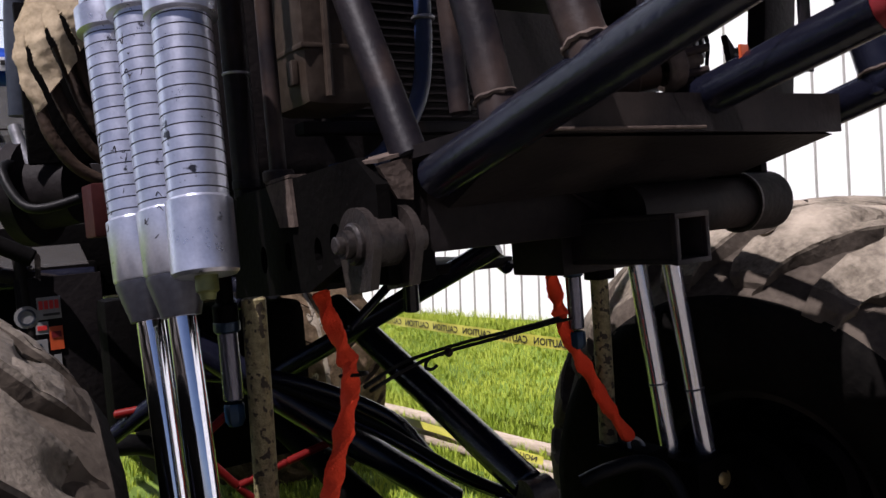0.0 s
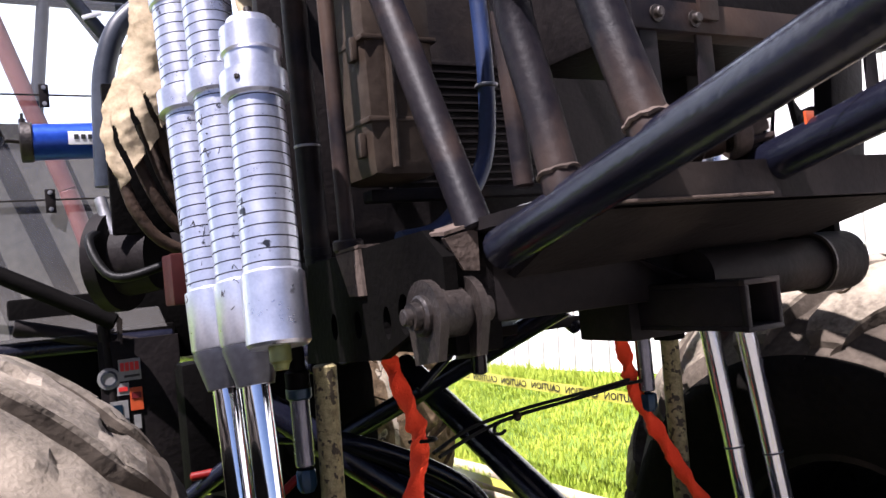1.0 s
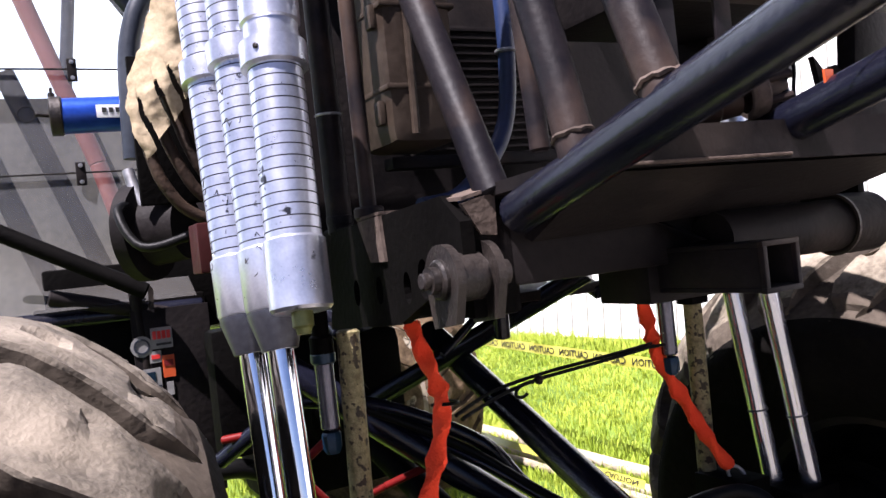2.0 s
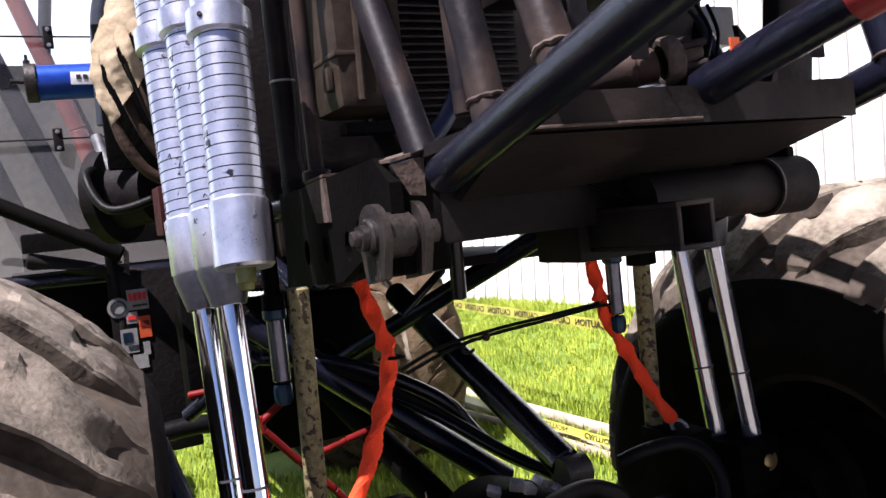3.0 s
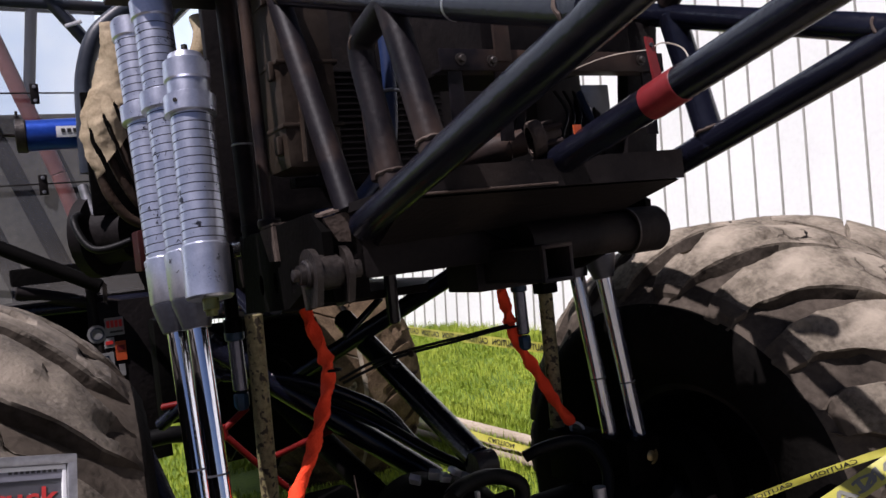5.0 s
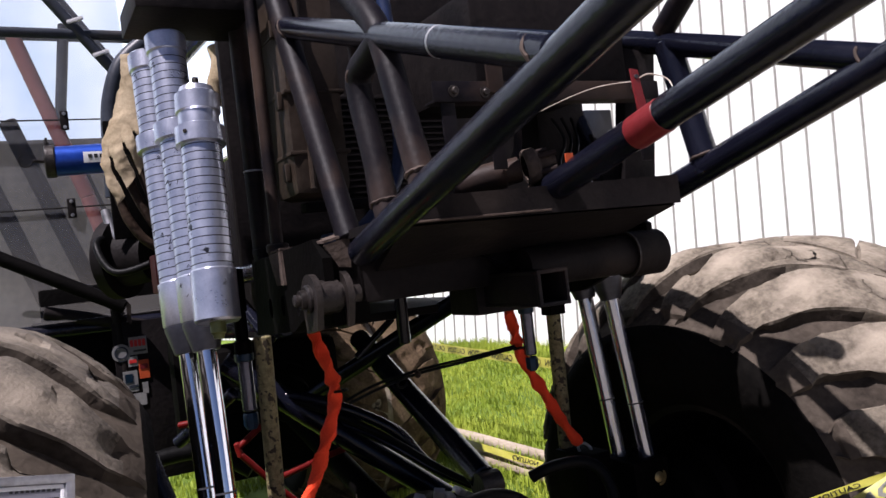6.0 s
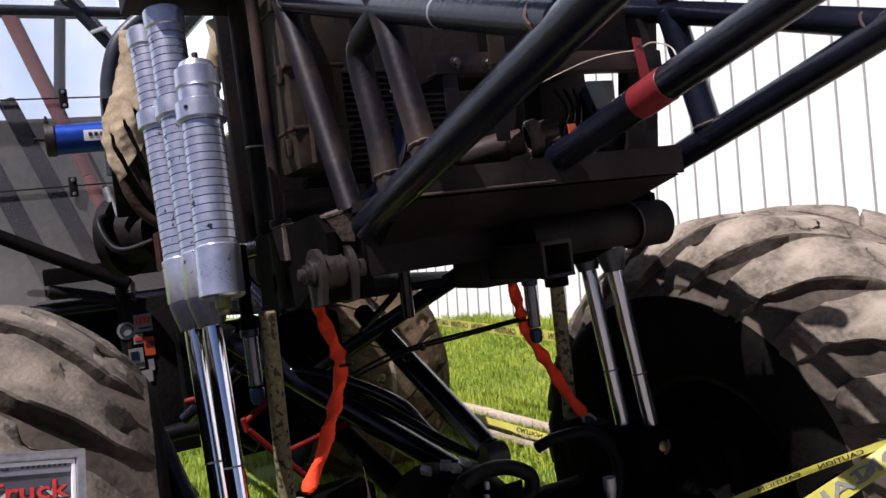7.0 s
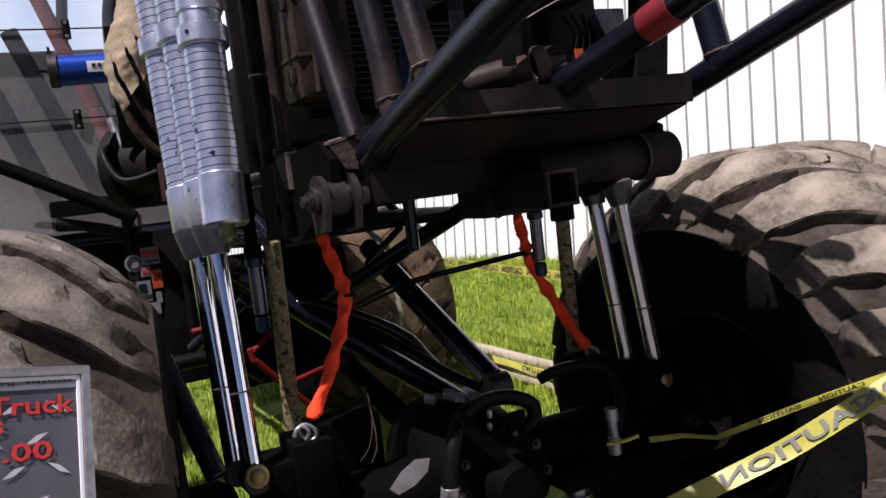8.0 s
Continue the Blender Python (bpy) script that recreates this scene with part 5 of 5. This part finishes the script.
def tape(pts, up0, up1, label, word_at=(), mirror=True, flip=False, wide=0.076, sag=0.0, wave=0.004, seed=1, stretch=1.55, ink="ink"):
    """A ribbon of printed barrier tape from point to point; its width turns from up0 to up1."""
    rnd = random.Random(seed)
    pts = [Vector(p) for p in pts]
    up0, up1 = Vector(up0).normalized(), Vector(up1).normalized()
    length = sum((b - a).length for a, b in zip(pts, pts[1:]))

    def at(s):
        s = min(max(s, 0), length)
        d, t = s, s / length
        for a, b in zip(pts, pts[1:]):
            n = (b - a).length
            if d <= n or b is pts[-1]:
                p, ahead = a.lerp(b, d / n), (b - a).normalized()
                break
            d -= n
        up = up0.lerp(up1, t)
        up = (up - ahead * up.dot(ahead)).normalized()
        face = ahead.cross(up).normalized()
        p = p + Vector((0, 0, -4 * sag * t * (1 - t))) + face * wave * math.sin(s * 9 + seed)
        return p, up, face

    holder = tagged(empty("caution_tape", TRUCK), label, "barrier tape", "tape round the truck")
    n = max(8, int(length / 0.05))
    bm = B()
    rows = []
    for i in range(n + 1):
        p, up, face = at(length * i / n)
        rows.append([bm.verts.new(p + up * wide * f + face * 0.003 * math.sin(3 * f + i * .7)) for f in (-.5, -.17, .17, .5)])
    for a, b in zip(rows, rows[1:]):
        for k in range(3):
            bm.faces.new((a[k], b[k], b[k + 1], a[k + 1]))
    part("ribbon", bm, M["tape"], holder)
    for s0 in word_at:
        out, faces, w = letters("CAUTION", wide * 0.66, mirror, flip)
        bm = B()
        vs = []
        for x, y in out:
            p, up, face = at(s0 + x * stretch)
            near = face if face.y < 0 else -face
            vs.append(bm.verts.new(p + up * y + near * 0.004))
        for f in faces:
            try:
                bm.faces.new([vs[k] for k in f])
            except ValueError:
                pass
        part("lettering", bm, M[ink], holder, smooth=False)
    return holder


# far side of the barrier, seen from its back
tape([(2.40, 6.4, 0.93), (2.40, 4.6, 0.885), (2.40, 2.5, 0.845), (2.42, 1.2, 0.86)], (0, 0, 1), (0.1, 0, 1), "yellow caution tape strung above the lawn, seen from behind", [0.1 + .40 * k for k in range(12)], sag=.01, seed=2, stretch=1.12)
tape([(2.15, 5.0, 0.150), (2.14, 4.2, 0.148), (2.135, 3.4, 0.150), (2.14, 2.4, 0.148)], (.5, 0, 1), (.4, 0, 1), "yellow caution tape lying along pale poles on the grass", [0.15 + .52 * k for k in range(5)], flip=True, mirror=False, seed=5, wave=.01, wide=.052)
# near side, tied at the axle
tape([(-0.005, -0.7, 0.877), (0.093, -0.78, 0.941), (0.283, -0.88, 1.024), (0.456, -0.97, 1.12), (0.629, -1.07, 1.224)], (-.1, .75, .7), (0, .6, .8), "yellow caution tape stretched in front of the tyre", [.208, .538], seed=3, wide=.046, stretch=2.05, ink="greyink", wave=.002)
tape([(0.417, -0.25, 0.856), (0.52, -0.28, 0.85), (0.613, -0.32, 0.829), (0.674, -0.44, 0.893), (0.719, -0.6, 0.976), (0.748, -0.78, 1.063), (0.7, -1.0, 1.162)], (0, .9, .5), (0, -.3, 1), "twisted yellow caution tape tied to the axle", [.35, .55, .75], seed=6, wide=.018, stretch=2.0, wave=.001)
bent([(.30, -.20, .86), (.34, -.23, .868), (.379, -.25, .879)], .006, "tape", "tape_end", "knotted end of yellow tape", seg=6)


def pole(p0, p1, r, seed):
    rnd = random.Random(seed)
    p0, p1 = Vector(p0), Vector(p1)
    pts = [p0.lerp(p1, k / 9) + Vector((rnd.gauss(0, .006), 0, rnd.gauss(0, .004))) for k in range(10)]
    ob = mesh_object("wooden_pole", sweep(B(), pts, [r * rnd.uniform(.92, 1.06) for _ in pts], 14, 3), M["log"])
    ob.matrix_basis = TRUCK
    return tagged(ob, "pale weathered wooden pole lying on the grass", "pole", "poles on the lawn")


pole((2.38, 6.4, .080), (2.46, 1.9, .085), .050, 1)
pole((2.18, 6.0, .072), (2.26, 1.8, .075), .042, 2)
pole((2.06, 4.6, .062), (2.16, 1.9, .062), .030, 3)

# bungee cord hooked between the two straps
cord = tagged(empty("bungee_cord", TRUCK), "black bungee cord hooked between the orange straps", "cord")
part("cord", sweep(B(), [(.268, .08, 1.425), (.10, .085, 1.412), (-.08, .09, 1.40), (-.20, .07, 1.385), (-.325, .02, 1.365)], .0045, 8), M["hose"], cord)
part("cord", sweep(B(), [(.268, .09, 1.430), (.10, .09, 1.420), (-.05, .1, 1.41), (-.20, .09, 1.395), (-.33, .035, 1.372)], .0045, 8), M["hose"], cord)
part("ball", lathe(B(), (-.09, .085, 1.398), (-.07, .085, 1.402), [(0, 0), (.001, .007), (.006, .011), (.012, .0115), (.018, .007), (.02, 0)], 14), M["rust"], cord)
part("hook", sweep(B(), [(-.10, .08, 1.398), (-.125, .075, 1.40), (-.15, .07, 1.392), (-.155, .07, 1.378), (-.14, .07, 1.372), (-.125, .07, 1.378)], .004, 8), M["hose"], cord)

# printed board leaning on the front of the tyre
SIGN = TRUCK @ Matrix.Translation((-1.053, -0.734, 1.472)) @ pose(0, 0, 0, -15, 12.0, 18)
sign = tagged(empty("price_sign", SIGN), "framed grey poster board with red lettering leaning on the tyre", "sign")
part("board", box(B(), (-.28, .01, -.36), (.55, .012, .72), None, .003), M["poster"], sign)
for x, z, w, h in ((-.28, -.007, .56, .014), (-.28, -.713, .56, .014), (-.007, -.36, .014, .70), (-.553, -.36, .014, .70)):
    part("frame", box(B(), (x, .004, z), (w, .014, h), None, .003), M["galv"], sign, "thin metal frame")
for x, z, w, h in ((-.28, -.0175, .53, .006), (-.0175, -.36, .006, .68)):
    part("liner", box(B(), (x, .0045, z), (w, .008, h), None, .001), M["paper"], sign, "white inner border")
part("top_strip", box(B(), (-.28, .0028, -.023), (.528, .002, .020), None, 0), M["postermid"], sign)


def printed(text, x_right, z, high, mat, parent, y=.0010, bold=1.0):
    out, faces, w = letters(text, high)
    bm = B()
    vs = [bm.verts.new((x_right - (w - x) * bold, y, z + yy)) for x, yy in out]
    for f in faces:
        try:
            bm.faces.new([vs[k] for k in f])
        except ValueError:
            pass
    return part("lettering", bm, M[mat], parent, smooth=False)


printed("orts", -.108, -.021, .010, "ink", sign)
printed("Truck", -.022, -.058, .027, "ink", sign, .0016, 1.32)
printed("Truck", -.025, -.056, .027, "posterred", sign, .0009, 1.30)
printed("s", -.124, -.085, .019, "posterred", sign, .0009, 1.3)
printed(".00", -.056, -.124, .027, "ink", sign, .0016, 1.6)
printed(".00", -.059, -.122, .027, "posterred", sign, .0009, 1.6)
for k in range(9):
    part("print_bar", box(B(), (-.090 + .0075 * k, .0015, -.021), (.0045, .001, .006), None, 0), M["ink"], sign)
for i in range(4):
    for j in range(6):
        x, z = -.05 - .062 * i - .03 * (j % 2), -.06 - .045 * j
        t = .5 if (i + j) % 2 else -.6
        part("tread_mark", slab(B(), [(x - .016, .0021, z - .016 * t), (x, .0021, z - .005), (x + .016, .0021, z + .016 * t), (x, .0021, z + .005)], (0, -.0004, 0)), M["posterlight"], sign, smooth=False)
part("printed_truck", slab(B(), [(-.30, .0014, -.25), (-.30, .0014, -.215), (-.14, .0014, -.20), (-.115, .0014, -.225), (-.075, .0014, -.232), (-.06, .0014, -.26), (-.30, .0014, -.27)], (0, -.0006, 0)), M["sky_yellow"], sign, smooth=False)
